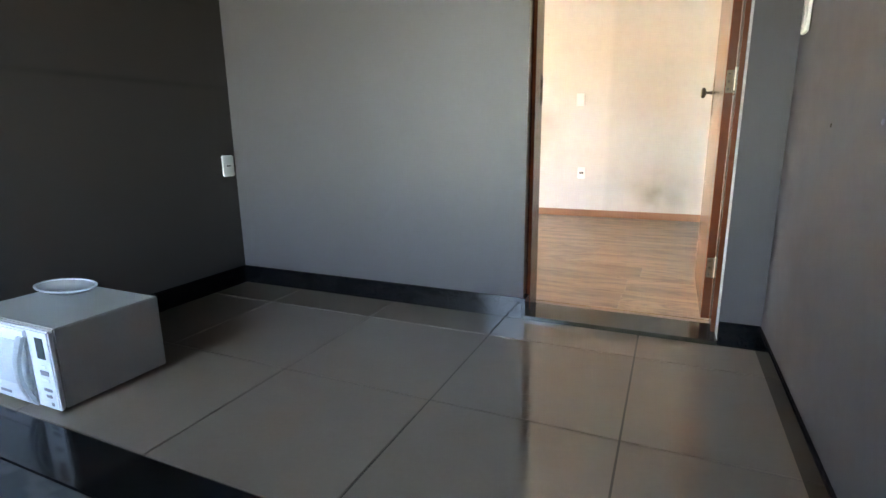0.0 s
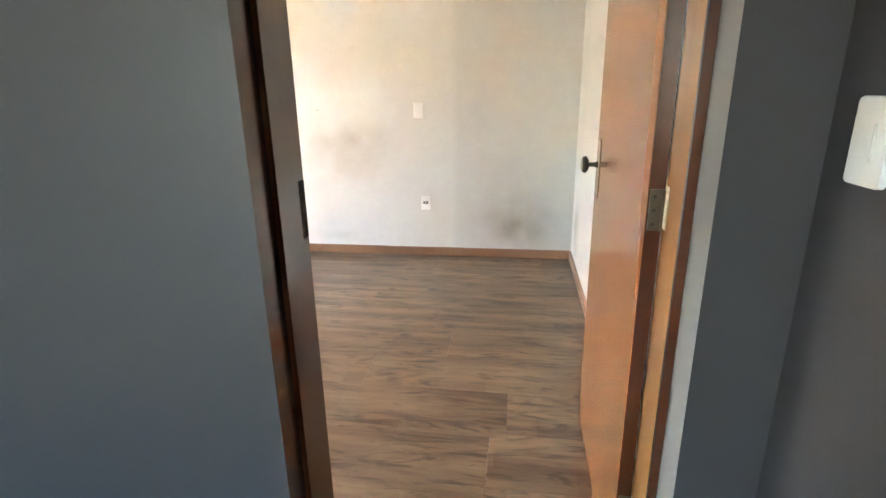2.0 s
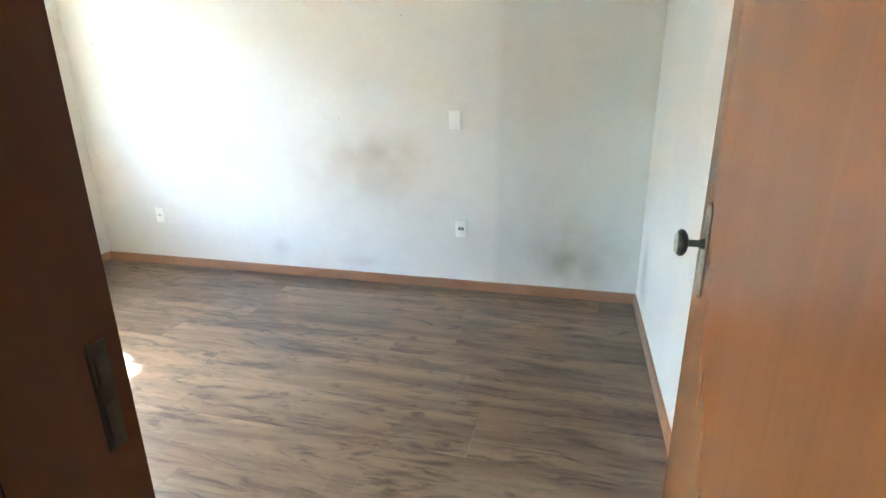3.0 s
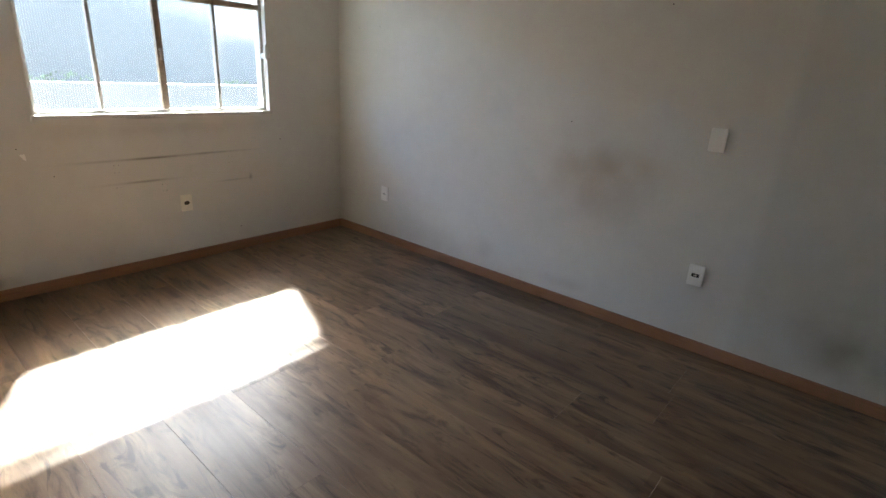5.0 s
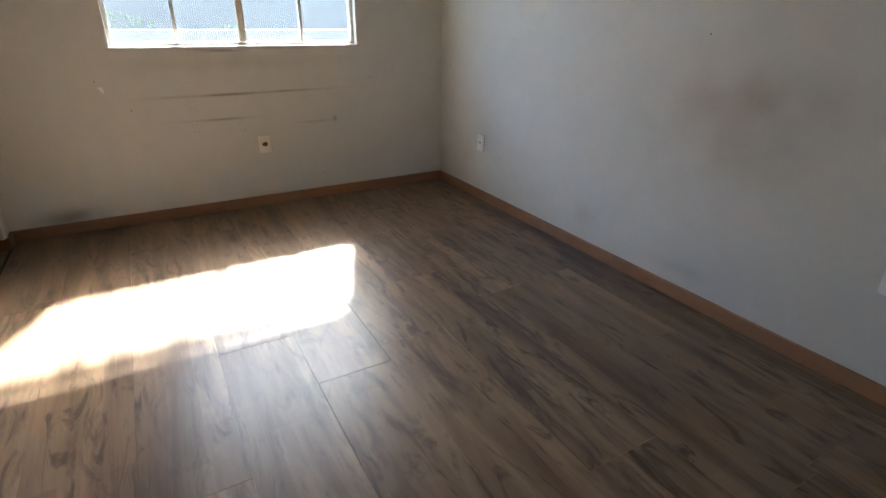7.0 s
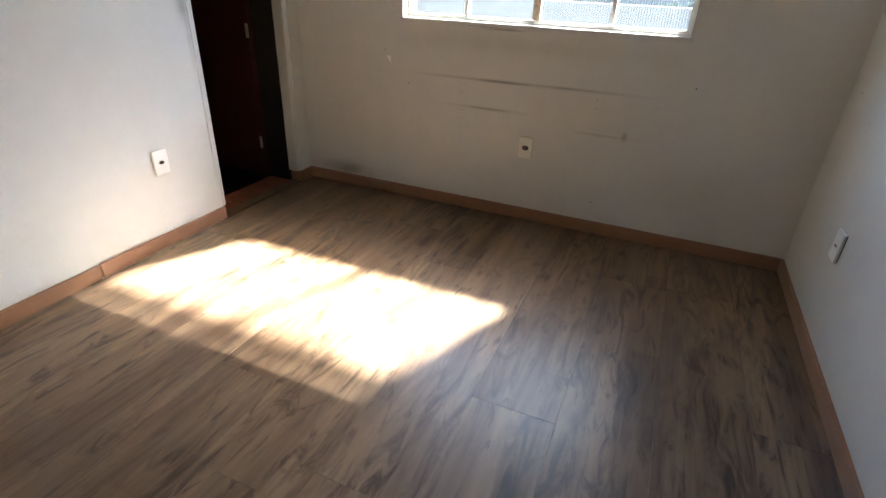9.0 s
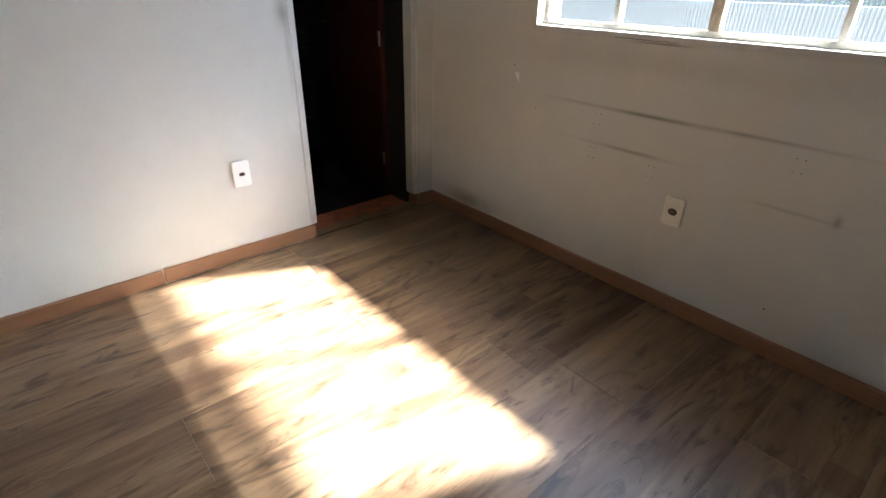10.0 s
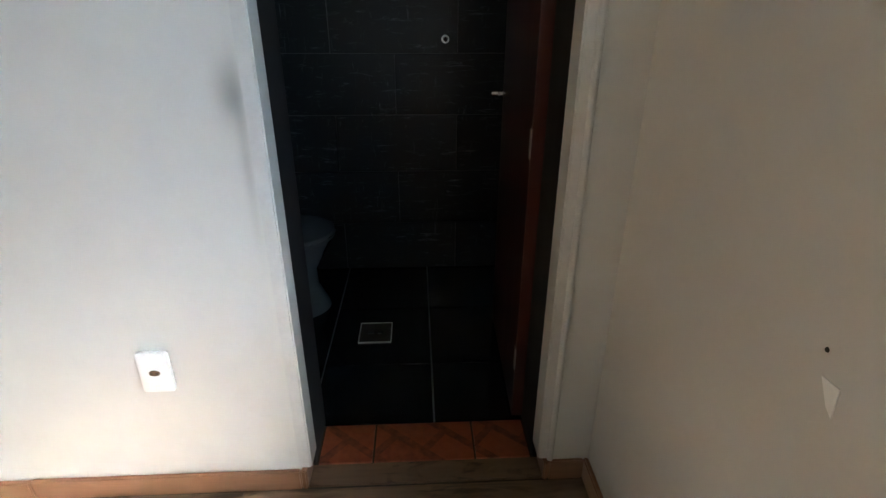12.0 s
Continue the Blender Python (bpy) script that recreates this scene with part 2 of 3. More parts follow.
M_granite = stone("black_granite", (0.004, 0.004, 0.0045), (0.012, 0.012, 0.014))
M_thresh = stone("green_black_granite", (0.018, 0.019, 0.016), (0.065, 0.068, 0.055), 0.1)
M_tile = porcelain("beige_porcelain", (0.170, 0.140, 0.110), 0.02)
M_grout = plain("brown_grout", (0.035, 0.026, 0.018), 0.9)
M_plate = plain("white_plastic", (0.84, 0.83, 0.80), 0.35, vary=0.04)
M_plate_old = plain("yellowed_plastic", (0.82, 0.78, 0.68), 0.4, vary=0.06)
M_chip = plain("bare_plaster", (0.90, 0.89, 0.86), 0.8, vary=0.03)
M_black = plain("black_plastic", (0.015, 0.015, 0.016), 0.4)
M_hole = plain("nail_hole", (0.05, 0.04, 0.03), 0.9)
M_alu = plain("window_steel", (0.52, 0.49, 0.44), 0.5, 0.0, vary=0.25, scale=25)
M_rusty = plain("weathered_steel", (0.30, 0.23, 0.16), 0.6, 0.0, vary=0.45, scale=30)
M_sill = plain("white_gloss_paint", (0.60, 0.585, 0.55), 0.35, vary=0.08)
M_brass = plain("aged_brass", (0.11, 0.085, 0.06), 0.35, 1.0, vary=0.3, scale=40)
M_pale_brass = plain("worn_pale_brass", (0.55, 0.50, 0.38), 0.4, 0.7, vary=0.35, scale=45)
M_worn = plain("worn_dull_brass", (0.36, 0.32, 0.23), 0.45, 0.6, vary=0.45, scale=60)
M_bronze = plain("dark_bronze", (0.05, 0.04, 0.032), 0.4, 0.8)
M_chrome = plain("chrome", (0.75, 0.75, 0.75), 0.12, 1.0, vary=0.03)
M_ceramic = plain("dark_grey_ceramic", (0.10, 0.115, 0.12), 0.1, vary=0.03)
M_microwave = plain("silver_grey_enamel", (0.30, 0.305, 0.30), 0.4, 0.0, vary=0.05)
M_panel = plain("white_panel", (0.60, 0.63, 0.68), 0.25, vary=0.03)
M_glassgrey = plain("grey_door_window", (0.50, 0.54, 0.58), 0.12, vary=0.08)
M_handle = plain("silver_handle", (0.42, 0.46, 0.50), 0.3, 0.5, vary=0.08)
M_lcd = plain("dark_display", (0.05, 0.065, 0.07), 0.15)
M_ink = plain("grey_ink", (0.13, 0.13, 0.17), 0.5)
M_paleink = plain("pale_ink", (0.52, 0.58, 0.62), 0.5)


def slate():
    """Black tile with pale crossing scratches and cloudy patches."""
    m, t, b = tree_of("black_slate_tile")
    v = coords(t)
    cloud = noise_of(t, v, 7, 5, 0.6)
    a = noise_of(t, coords(t, (9, 9, 60)), 1.0, 5, 0.7, 1.0)
    u = noise_of(t, coords(t, (60, 60, 9)), 1.0, 5, 0.7, 1.0)
    k = math_node(t, "MULTIPLY", math_node(t, "MAXIMUM", ramp(t, a, 0.58, 0.75), ramp(t, u, 0.60, 0.78)), ramp(t, cloud, 0.35, 0.65))
    t.links.new(mix_col(t, k, (0.014, 0.016, 0.018), (0.26, 0.275, 0.29)), b.inputs["Base Color"])
    t.links.new(math_node(t, "MULTIPLY_ADD", cloud, 0.3, 0.2), b.inputs["Roughness"])
    bump_of(t, b, k, 0.3, 0.001)
    return m


M_bathwall = slate()
M_bathfloor = porcelain("black_floor_tile", (0.012, 0.012, 0.014), 0.12)
M_bathgrout = plain("pale_grout", (0.13, 0.13, 0.13), 0.9)
M_concrete = plain("worn_concrete", (0.42, 0.42, 0.40), 0.8, vary=0.3, scale=9, bump=0.4)
M_garden_wall = wall_paint("garden_wall_paint", (0.055, 0.060, 0.062))
M_ground = plain("dry_ground", (0.08, 0.075, 0.07), 0.95, vary=0.3, scale=3)
M_leaf = plain("foliage", (0.07, 0.11, 0.04), 0.6, vary=0.4, scale=5)


def patchy_floor():
    m, t, b = tree_of("flaking_white_floor_paint")
    v = coords(t)
    n = noise_of(t, v, 6.0, 7, 0.6, 0.6)
    k = ramp(t, n, 0.49, 0.51)
    t.links.new(mix_col(t, k, (0.42, 0.47, 0.47), (0.74, 0.75, 0.73)), b.inputs["Base Color"])
    b.inputs["Roughness"].default_value = 0.55
    bump_of(t, b, k, 0.4, 0.002)
    return m


M_lower = patchy_floor()


def terracotta():
    """Relief tile with a diagonal plaited pattern."""
    m, t, b = tree_of("terracotta_relief")
    v = coords(t)
    rot = t.nodes.new("ShaderNodeMapping")
    rot.inputs["Rotation"].default_value = (0, 0, radians(40))
    t.links.new(v, rot.inputs["Vector"])
    br = t.nodes.new("ShaderNodeTexBrick")
    br.inputs["Scale"].default_value = 2.3
    br.inputs["Mortar Size"].default_value = 0.03
    br.inputs["Color1"].default_value, br.inputs["Color2"].default_value = (0.28, 0.068, 0.026, 1), (0.17, 0.036, 0.014, 1)
    br.inputs["Mortar"].default_value = (0.09, 0.02, 0.010, 1)
    t.links.new(rot.outputs[0], br.inputs["Vector"])
    g = noise_of(t, v, 40, 5)
    t.links.new(mix_col(t, ramp(t, g, 0.3, 0.9), br.outputs["Color"], (0.36, 0.10, 0.042)), b.inputs["Base Color"])
    b.inputs["Roughness"].default_value = 0.35
    bump_of(t, b, br.outputs["Fac"], -0.5, 0.004)
    return m


M_terra = terracotta()


def ribbed_glass(name, share, scatter, tint):
    """Fluted glass: most light goes straight on, the flutes fan the rest out sideways, a little is spread."""
    m, t, b = tree_of(name)
    out = t.nodes["Material Output"]
    clear = t.nodes.new("ShaderNodeBsdfTransparent")
    clear.inputs["Color"].default_value = (*tint, 1)
    spread = t.nodes.new("ShaderNodeBsdfTranslucent")
    spread.inputs["Color"].default_value = (0.90, 0.92, 0.93, 1)
    bend = t.nodes.new("ShaderNodeBsdfRefraction")
    bend.inputs["IOR"].default_value, bend.inputs["Roughness"].default_value = 0.74, 0.15
    geo, lean = t.nodes.new("ShaderNodeNewGeometry"), t.nodes.new("ShaderNodeVectorMath")
    lean.inputs[1].default_value = (0, 0, -0.74)  # the flutes bend light sideways, hardly up or down
    unit = t.nodes.new("ShaderNodeVectorMath")
    unit.operation = "NORMALIZE"
    t.links.new(geo.outputs["Normal"], lean.inputs[0])
    t.links.new(lean.outputs[0], unit.inputs[0])
    t.links.new(unit.outputs[0], bend.inputs["Normal"])
    gloss = t.nodes.new("ShaderNodeBsdfGlossy")
    gloss.inputs["Roughness"].default_value = 0.1
    prev = clear.outputs[0]
    for node, k in ((spread, scatter), (bend, share), (gloss, 0.04)):
        mx = t.nodes.new("ShaderNodeMixShader")
        mx.inputs[0].default_value = k
        t.links.new(prev, mx.inputs[1])
        t.links.new(node.outputs[0], mx.inputs[2])
        prev = mx.outputs[0]
    t.links.new(prev, out.inputs["Surface"])
    return m


# darker tint and more scattering on the ridges paint in the flutes' refraction stripes
M_fluted = [ribbed_glass("fluted_glass", 0.03, 0.005, (0.97, 0.98, 0.98)), ribbed_glass("fluted_glass_dark_stripe", 0.16, 0.016, (0.40, 0.46, 0.50))]

# ---- mesh helpers ----


def box(bm, x0, x1, y0, y1, z0, z1, bevel=0.0):
    v = [bm.verts.new(p) for p in ((x0, y0, z0), (x1, y0, z0), (x1, y1, z0), (x0, y1, z0), (x0, y0, z1), (x1, y0, z1), (x1, y1, z1), (x0, y1, z1))]
    fs = [bm.faces.new([v[k] for k in f]) for f in ((3, 2, 1, 0), (4, 5, 6, 7), (0, 1, 5, 4), (1, 2, 6, 5), (2, 3, 7, 6), (3, 0, 4, 7))]
    if bevel:
        es = list({e for f in fs for e in f.edges})
        bmesh.ops.bevel(bm, geom=es, offset=bevel, segments=2, affect="EDGES", clamp_overlap=True)


def boxes(*dims, bevel=0.0):
    bm = bmesh.new()
    for d in dims:
        box(bm, *d, bevel=bevel)
    return bm


def tube(bm, a, b, r0, r1=None, n=20):
    """A round bar or cone from a to b, capped."""
    a, b = Vector(a), Vector(b)
    m = Matrix.Translation((a + b) / 2) @ (b - a).to_track_quat("Z", "Y").to_matrix().to_4x4()
    bmesh.ops.create_cone(bm, cap_ends=True, segments=n, radius1=r0, radius2=r0 if r1 is None else r1, depth=(b - a).length, matrix=m)


def lathe(bm, profile, m=None, n=24, squash=(1, 1)):
    """Turns (radius, height) pairs round the z axis."""
    m = m or Matrix()
    rings = [[bm.verts.new(m @ Vector((r * math.cos(k * math.tau / n) * squash[0], r * math.sin(k * math.tau / n) * squash[1], z))) for k in range(n)] for r, z in profile]
    for a, b in zip(rings, rings[1:]):
        for k in range(n):
            bm.faces.new((a[k], a[(k + 1) % n], b[(k + 1) % n], b[k]))
    bm.faces.new(list(reversed(rings[0])))
    bm.faces.new(rings[-1])


def mesh_of(bm, name, material):
    me = bpy.data.meshes.new(name)
    bmesh.ops.recalc_face_normals(bm, faces=bm.faces)
    bm.to_mesh(me)
    bm.free()
    for mt in material if isinstance(material, (list, tuple)) else [material]:
        me.materials.append(mt)
    return me


def smooth(ob, angle=40):
    ob.data.shade_smooth()
    ob.data.set_sharp_from_angle(angle=radians(angle))
    return ob


def part(name, bm, material, parent, label=""):
    ob = new(name, mesh_of(bm, name, material))
    ob.parent = parent
    return tagged(ob, label)


def thing(name, bm, material, label, category, group="", kind=""):
    return tagged(new(name, mesh_of(bm, name, material)), label, category, group, kind)


def base(name, at, label, category, group="", kind=""):
    ob = new(name)
    ob.location = at
    ob.empty_display_size = 0.1
    return tagged(ob, label, category, group, kind)


def local(ob, at):
    """Moves a part that was built in world places under a thing that stands at a place."""
    ob.matrix_parent_inverse = Matrix.Translation(at).inverted()
    return ob


def setting(name, bm, material, label, category):
    return thing(name, bm, material, label, category, kind="structure")


# ---- the plan, in metres ----
XE, YA, TOP = 4.21, 2.854, 2.70  # bedroom: window wall x = 0, entry wall y = 0
HX0, HX1, HY, HZ = 1.568, 4.257, -0.235, -0.018  # upper hall: charcoal wall, grey side wall, grey end wall
STEP, LOW, BACK = -1.84, -0.19, -4.6  # edge of the raised hall floor, lower floor, back wall
WY0, WY1, WZ0, WZ1 = 0.705, 2.185, 1.045, 2.15  # window opening
BX0, BX1, BY = 0.115, 0.815, -1.40  # bathroom door opening and far wall
DX0, DX1, DZ = 3.29, 4.107, 2.12  # entry door opening

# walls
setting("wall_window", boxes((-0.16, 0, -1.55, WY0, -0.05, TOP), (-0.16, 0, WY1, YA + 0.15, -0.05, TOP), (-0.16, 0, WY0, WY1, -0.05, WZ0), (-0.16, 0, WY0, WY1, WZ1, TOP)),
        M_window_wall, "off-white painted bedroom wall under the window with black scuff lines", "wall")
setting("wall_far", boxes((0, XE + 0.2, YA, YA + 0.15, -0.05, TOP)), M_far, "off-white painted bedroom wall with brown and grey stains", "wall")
setting("wall_right", boxes((XE, 4.42, 0, YA, -0.05, TOP)), M_right_wall, "off-white painted bedroom wall with a mouldy patch", "wall")


def entry_wall():
    """One wall between bedroom, bathroom and hall, painted on each side as its room is."""
    bm = boxes((0, BX0, HY, 0, -0.05, TOP), (BX1, HX0, HY, 0, -0.05, TOP), (HX0, DX0, HY, 0, -0.05, TOP), (DX1, HX1, HY, 0, -0.05, TOP),
               (BX0, BX1, HY, 0, 2.12, TOP), (DX0, DX1, HY, 0, DZ, TOP))
    ob = setting("wall_entry", bm, [M_entry, M_grey, M_bathwall, M_reveal, M_jamb_shaded], "bedroom entry wall, off-white inside and grey on the hall side", "wall")
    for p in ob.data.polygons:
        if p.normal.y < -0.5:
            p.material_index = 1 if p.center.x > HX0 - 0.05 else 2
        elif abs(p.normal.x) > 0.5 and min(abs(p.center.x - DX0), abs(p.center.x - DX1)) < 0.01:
            # the left reveal takes the jamb colour that has shade put into it
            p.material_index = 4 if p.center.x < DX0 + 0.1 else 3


entry_wall()
setting("wall_hall_right", boxes((HX1, 4.42, BACK, 0, -0.2, TOP)), M_grey, "grey painted hall side wall with nail holes", "wall")
setting("wall_hall_left", boxes((1.42, HX0, BACK, HY, -0.2, TOP)), M_char, "charcoal painted hall wall with dark scuffs", "wall")
setting("wall_bath_far", boxes((0, 1.42, BY - 0.15, BY, -0.05, TOP)), M_bathgrout, "grout bed of the black tiled bathroom wall", "wall")
setting("wall_bath_left", boxes((0, 0.012, BY + 0.011, HY, -0.05, TOP)), M_bathwall, "black slate bathroom side wall", "wall")
setting("wall_bath_right", boxes((1.408, 1.42, BY + 0.011, HY, -0.05, TOP)), M_bathwall, "black slate bathroom side wall", "wall")
GX0, GX1, GZ0, GZ1 = 1.62, 2.58, 0.75, 2.1  # grid window that lights the hall from behind
setting("wall_hall_back", boxes((1.42, GX0, BACK - 0.15, BACK, -0.2, TOP), (GX1, HX1, BACK - 0.15, BACK, -0.2, TOP), (GX0, GX1, BACK - 0.15, BACK, -0.2, GZ0), (GX0, GX1, BACK - 0.15, BACK, GZ1, TOP)),
        M_grey, "plain grey hall back wall", "wall")
grid = base("window_2", ((GX0 + GX1) / 2, BACK - 0.08, GZ0), "open steel grid window that lights the hall", "window", kind="structure")
for k in range(7):
    x = GX0 + (GX1 - GX0 - 0.02) * k / 6
    local(part("bar", boxes((x, x + 0.02, BACK - 0.09, BACK - 0.07, GZ0, GZ1)), M_alu, grid), grid.location)
for k in range(9):
    z = GZ0 + (GZ1 - GZ0 - 0.02) * k / 8
    local(part("rail", boxes((GX0, GX1, BACK - 0.085, BACK - 0.075, z, z + 0.02)), M_alu, grid), grid.location)
setting("ceiling", boxes((-0.16, 4.42, -0.1, YA + 0.15, TOP, TOP + 0.12)), M_ceiling, "flat white painted bedroom ceiling", "ceiling")
setting("ceiling_hall", boxes((-0.16, 4.42, BACK - 0.15, -0.1, TOP, TOP + 0.12)), M_dark_ceiling, "dark brown wooden hall ceiling", "ceiling")
setting("window_eave", boxes((-0.46, -0.16, -1.55, 3.0, 2.25, 2.37)), M_concrete, "concrete eave over the bedroom window outside", "eave")

# floors: slabs under the planks and tiles
floor = setting("floor", boxes((0, XE, 0, YA, -0.06, -0.009)), M_grout, "wood-look laminate bedroom floor of long planks", "floor")
hall_floor = setting("floor_hall", boxes((HX0, HX1, -1.675, HY, -0.12, HZ - 0.004)), M_grout, "polished beige porcelain tile floor of the raised hall", "floor")
bath_floor = setting("floor_bathroom", boxes((0, 1.42, BY, HY, -0.06, -0.006)), M_bathgrout, "black tiled bathroom floor with pale joints", "floor")
setting("floor_lower", boxes((HX0, HX1, BACK, STEP, -0.25, LOW)), M_lower, "lower hall floor with flaking white paint", "floor")
setting("step_edge", boxes((HX0, HX1, STEP, -1.675, -0.2, HZ), bevel=0.004), M_granite, "polished black granite edge of the raised floor", "step")
setting("threshold_entry", boxes((DX0, DX1, HY - 0.015, -0.035, -0.04, 0.001), bevel=0.002), M_thresh, "polished dark green granite door threshold", "threshold")
bath_sill = setting("threshold_bathroom", boxes((BX0, BX1, HY, -0.072, -0.05, -0.004)), M_grout, "terracotta relief tile bathroom threshold", "threshold")
setting("floor_entry", boxes((DX0, DX1, -0.034, 0, -0.05, 0.0)), M_floor, "laminate strip at the entry threshold", "floor")
setting("floor_doorway", boxes((BX0, BX1, -0.072, 0, -0.05, 0.0)), M_floor, "laminate strip in the bathroom doorway", "floor")


# baseboards
def baseboard(name, dims, material, label):
    return setting(name, boxes(*dims, bevel=0.004), material, label, "baseboard")


BH, BT = 0.07, 0.015
baseboard("baseboard_far", [(0.0, 1.898, YA - BT, YA, 0, BH), (1.901, XE, YA - BT, YA, 0, BH)], M_base, "orange-brown wooden baseboard with a joint")
baseboard("baseboard_window", [(0, BT, 0.0, YA - BT, 0, BH)], M_base_y, "orange-brown wooden baseboard under the window")
baseboard("baseboard_right", [(XE - BT, XE, 0.09, YA - BT, 0, BH)], M_base_y, "orange-brown wooden baseboard beside the door")
baseboard("baseboard_entry", [(BX1 + 0.001, 1.543, 0, BT, 0, BH), (1.546, DX0 - 0.07, 0, BT + 0.003, 0, BH - 0.003), (BX1 - BT, BX1, -0.070, BT, 0, BH)], M_base, "orange-brown wooden baseboard with chipped joint")
baseboard("baseboard_stub", [(BT, BX0 + 0.001, 0, BT, 0, BH), (BX0 + 0.001, BX0 + BT, -0.070, BT, 0, BH)], M_base, "short wooden baseboard beside the bathroom door")
GH, GT = 0.085, 0.014
baseboard("baseboard_hall_end", [(HX0, DX0, HY - GT, HY, HZ, GH), (DX1, HX1, HY - GT, HY, HZ, GH), (DX0 - 0.001, DX0 + 0.012, HY - GT, -0.161, HZ, GH)], M_granite, "polished black granite baseboard")
baseboard("baseboard_hall_right", [(HX1 - GT, HX1, STEP, HY - GT, HZ, GH)], M_granite, "polished black granite baseboard")
baseboard("baseboard_hall_left", [(HX0, HX0 + GT, STEP, HY - GT, HZ, GH)], M_granite, "polished black granite baseboard")
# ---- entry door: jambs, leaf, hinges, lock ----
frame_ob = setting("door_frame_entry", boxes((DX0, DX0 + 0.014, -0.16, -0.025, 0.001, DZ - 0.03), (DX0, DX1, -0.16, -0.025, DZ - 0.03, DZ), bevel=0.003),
                   M_jamb_shaded, "varnished wooden door frame, its reddish-brown darkened for shade", "door frame")
strike = part("strike_plate", boxes((DX0 + 0.0125, DX0 + 0.016, -0.054, -0.030, 0.968, 1.100), bevel=0.001), M_bronze, frame_ob, "dark bronze strike plate with two slots")
part("latch_slot", boxes((DX0 + 0.015, DX0 + 0.0175, -0.049, -0.035, 1.05, 1.085)), M_hole, strike)
part("bolt_slot", boxes((DX0 + 0.015, DX0 + 0.0175, -0.049, -0.035, 0.985, 1.025)), M_hole, strike)

post = part("hinge_jamb", boxes((DX1 - 0.017, DX1, -0.128, -0.006, 0.001, DZ - 0.031), bevel=0.003), M_post_lit, frame_ob, "varnished hinge jamb in a pale orange lit tone")
part("jamb_edge", boxes((DX1 - 0.019, DX1, -0.142, -0.1285, 0.001, DZ - 0.031), bevel=0.002), M_edge, frame_ob, "dark reddish jamb edge")
for z in (0.258, 1.046, 1.838):
    flap = part("hinge_flap", boxes((DX1 - 0.0195, DX1 - 0.016, -0.034, -0.014, z - 0.045, z + 0.045), bevel=0.001), M_pale_brass, post, "pale worn hinge flap with screws")
LX0, LX1 = 4.055, 4.090
door = base("door_1", (LX1, 0.0, 0.008), "open varnished orange-brown wooden door with bronze knob", "door", kind="structure")


def door_part(name, bm, material, label="", parent=None, polish=False):
    ob = part(name, bm, material, parent or door, label)
    if parent is None:
        local(ob, door.location)
    return smooth(ob) if polish else ob


door_part("leaf", boxes((LX0, LX1, -0.005, 0.748, 0.012, 2.085), bevel=0.002), M_door)
door_part("edge_band", boxes((LX0 + 0.001, LX1 - 0.001, -0.0065, -0.0045, 0.013, 2.084)), M_edge, "dark reddish edge of the door leaf")
for z in (0.25, 1.038, 1.83):
    hinge = door_part("hinge", boxes((LX0 + 0.004, LX1 - 0.004, -0.0085, -0.004, z - 0.045, z + 0.045), bevel=0.001), M_brass, "aged brass hinge with three screws")
    door_part("barrel", (lambda bm: (tube(bm, (LX1 - 0.001, -0.0125, z - 0.045), (LX1 - 0.001, -0.0125, z + 0.045), 0.006, n=12), bm)[1])(bmesh.new()), M_brass, parent=hinge, polish=True)
    for dz in (-0.03, 0.0, 0.03):
        door_part("screw", (lambda bm: (tube(bm, (LX0 + 0.014, -0.0095, z + dz), (LX0 + 0.014, -0.006, z + dz), 0.004, n=10), bm)[1])(bmesh.new()), M_bronze, parent=hinge)
KY, KZ = 0.689, 1.04


def long_plate(xa, xb, half, tall):
    """An upright lock plate with round ends between two depths."""
    bm = bmesh.new()
    rim = [(half * math.cos(a), (tall - half) + half * math.sin(a)) for a in (math.pi * k / 8 for k in range(9))]
    rim += [(-y, -z) for y, z in rim]
    lo, hi = [[bm.verts.new((x, KY + y, KZ - 0.015 + z)) for y, z in rim] for x in (xa, xb)]
    bm.faces.new(lo)
    bm.faces.new(hi)
    for k in range(len(rim)):
        bm.faces.new((lo[k - 1], lo[k], hi[k], hi[k - 1]))
    return bm


for side, x in ((-1, LX0), (1, LX1)):
    esc = door_part("escutcheon", long_plate(x, x + side * 0.004, 0.017, 0.098), M_worn, "worn brass lock plate")
    door_part("backing", long_plate(x, x + side * 0.0022, 0.0205, 0.103), M_bronze, "dark rim behind the lock plate")
    bm = bmesh.new()
    turn = Matrix.Translation((x, KY, KZ)) @ Matrix.Rotation(radians(90 * side), 4, "Y")
    lathe(bm, [(0.012, 0.003), (0.010, 0.010), (0.0075, 0.014), (0.0075, 0.040)], turn, 16)
    door_part("neck", bm, M_bronze, parent=esc, polish=True)
    bm = bmesh.new()
    oval = turn @ Matrix.Rotation(radians(12), 4, "Z")
    lathe(bm, [(0.009, 0.034), (0.017, 0.037), (0.023, 0.043), (0.024, 0.050), (0.020, 0.056)], oval, 24, (1.2, 0.78))
    knob = door_part("knob", bm, M_bronze, parent=esc, polish=True)
    bm = bmesh.new()
    lathe(bm, [(0.0198, 0.0555), (0.016, 0.0595), (0.004, 0.061)], oval, 24, (1.2, 0.78))
    door_part("cap", bm, M_worn, "worn pale face of the knob", parent=esc, polish=True)

# ---- bedroom window: steel frame with four fluted panes and fixed lights above ----
window = base("window_1", (-0.06, (WY0 + WY1) / 2, WZ0), "weathered steel window with fluted glass panes", "window", kind="structure")


def win_part(name, bm, material, label="", parent=None):
    ob = part(name, bm, material, parent or window, label)
    return local(ob, window.location) if parent is None else ob


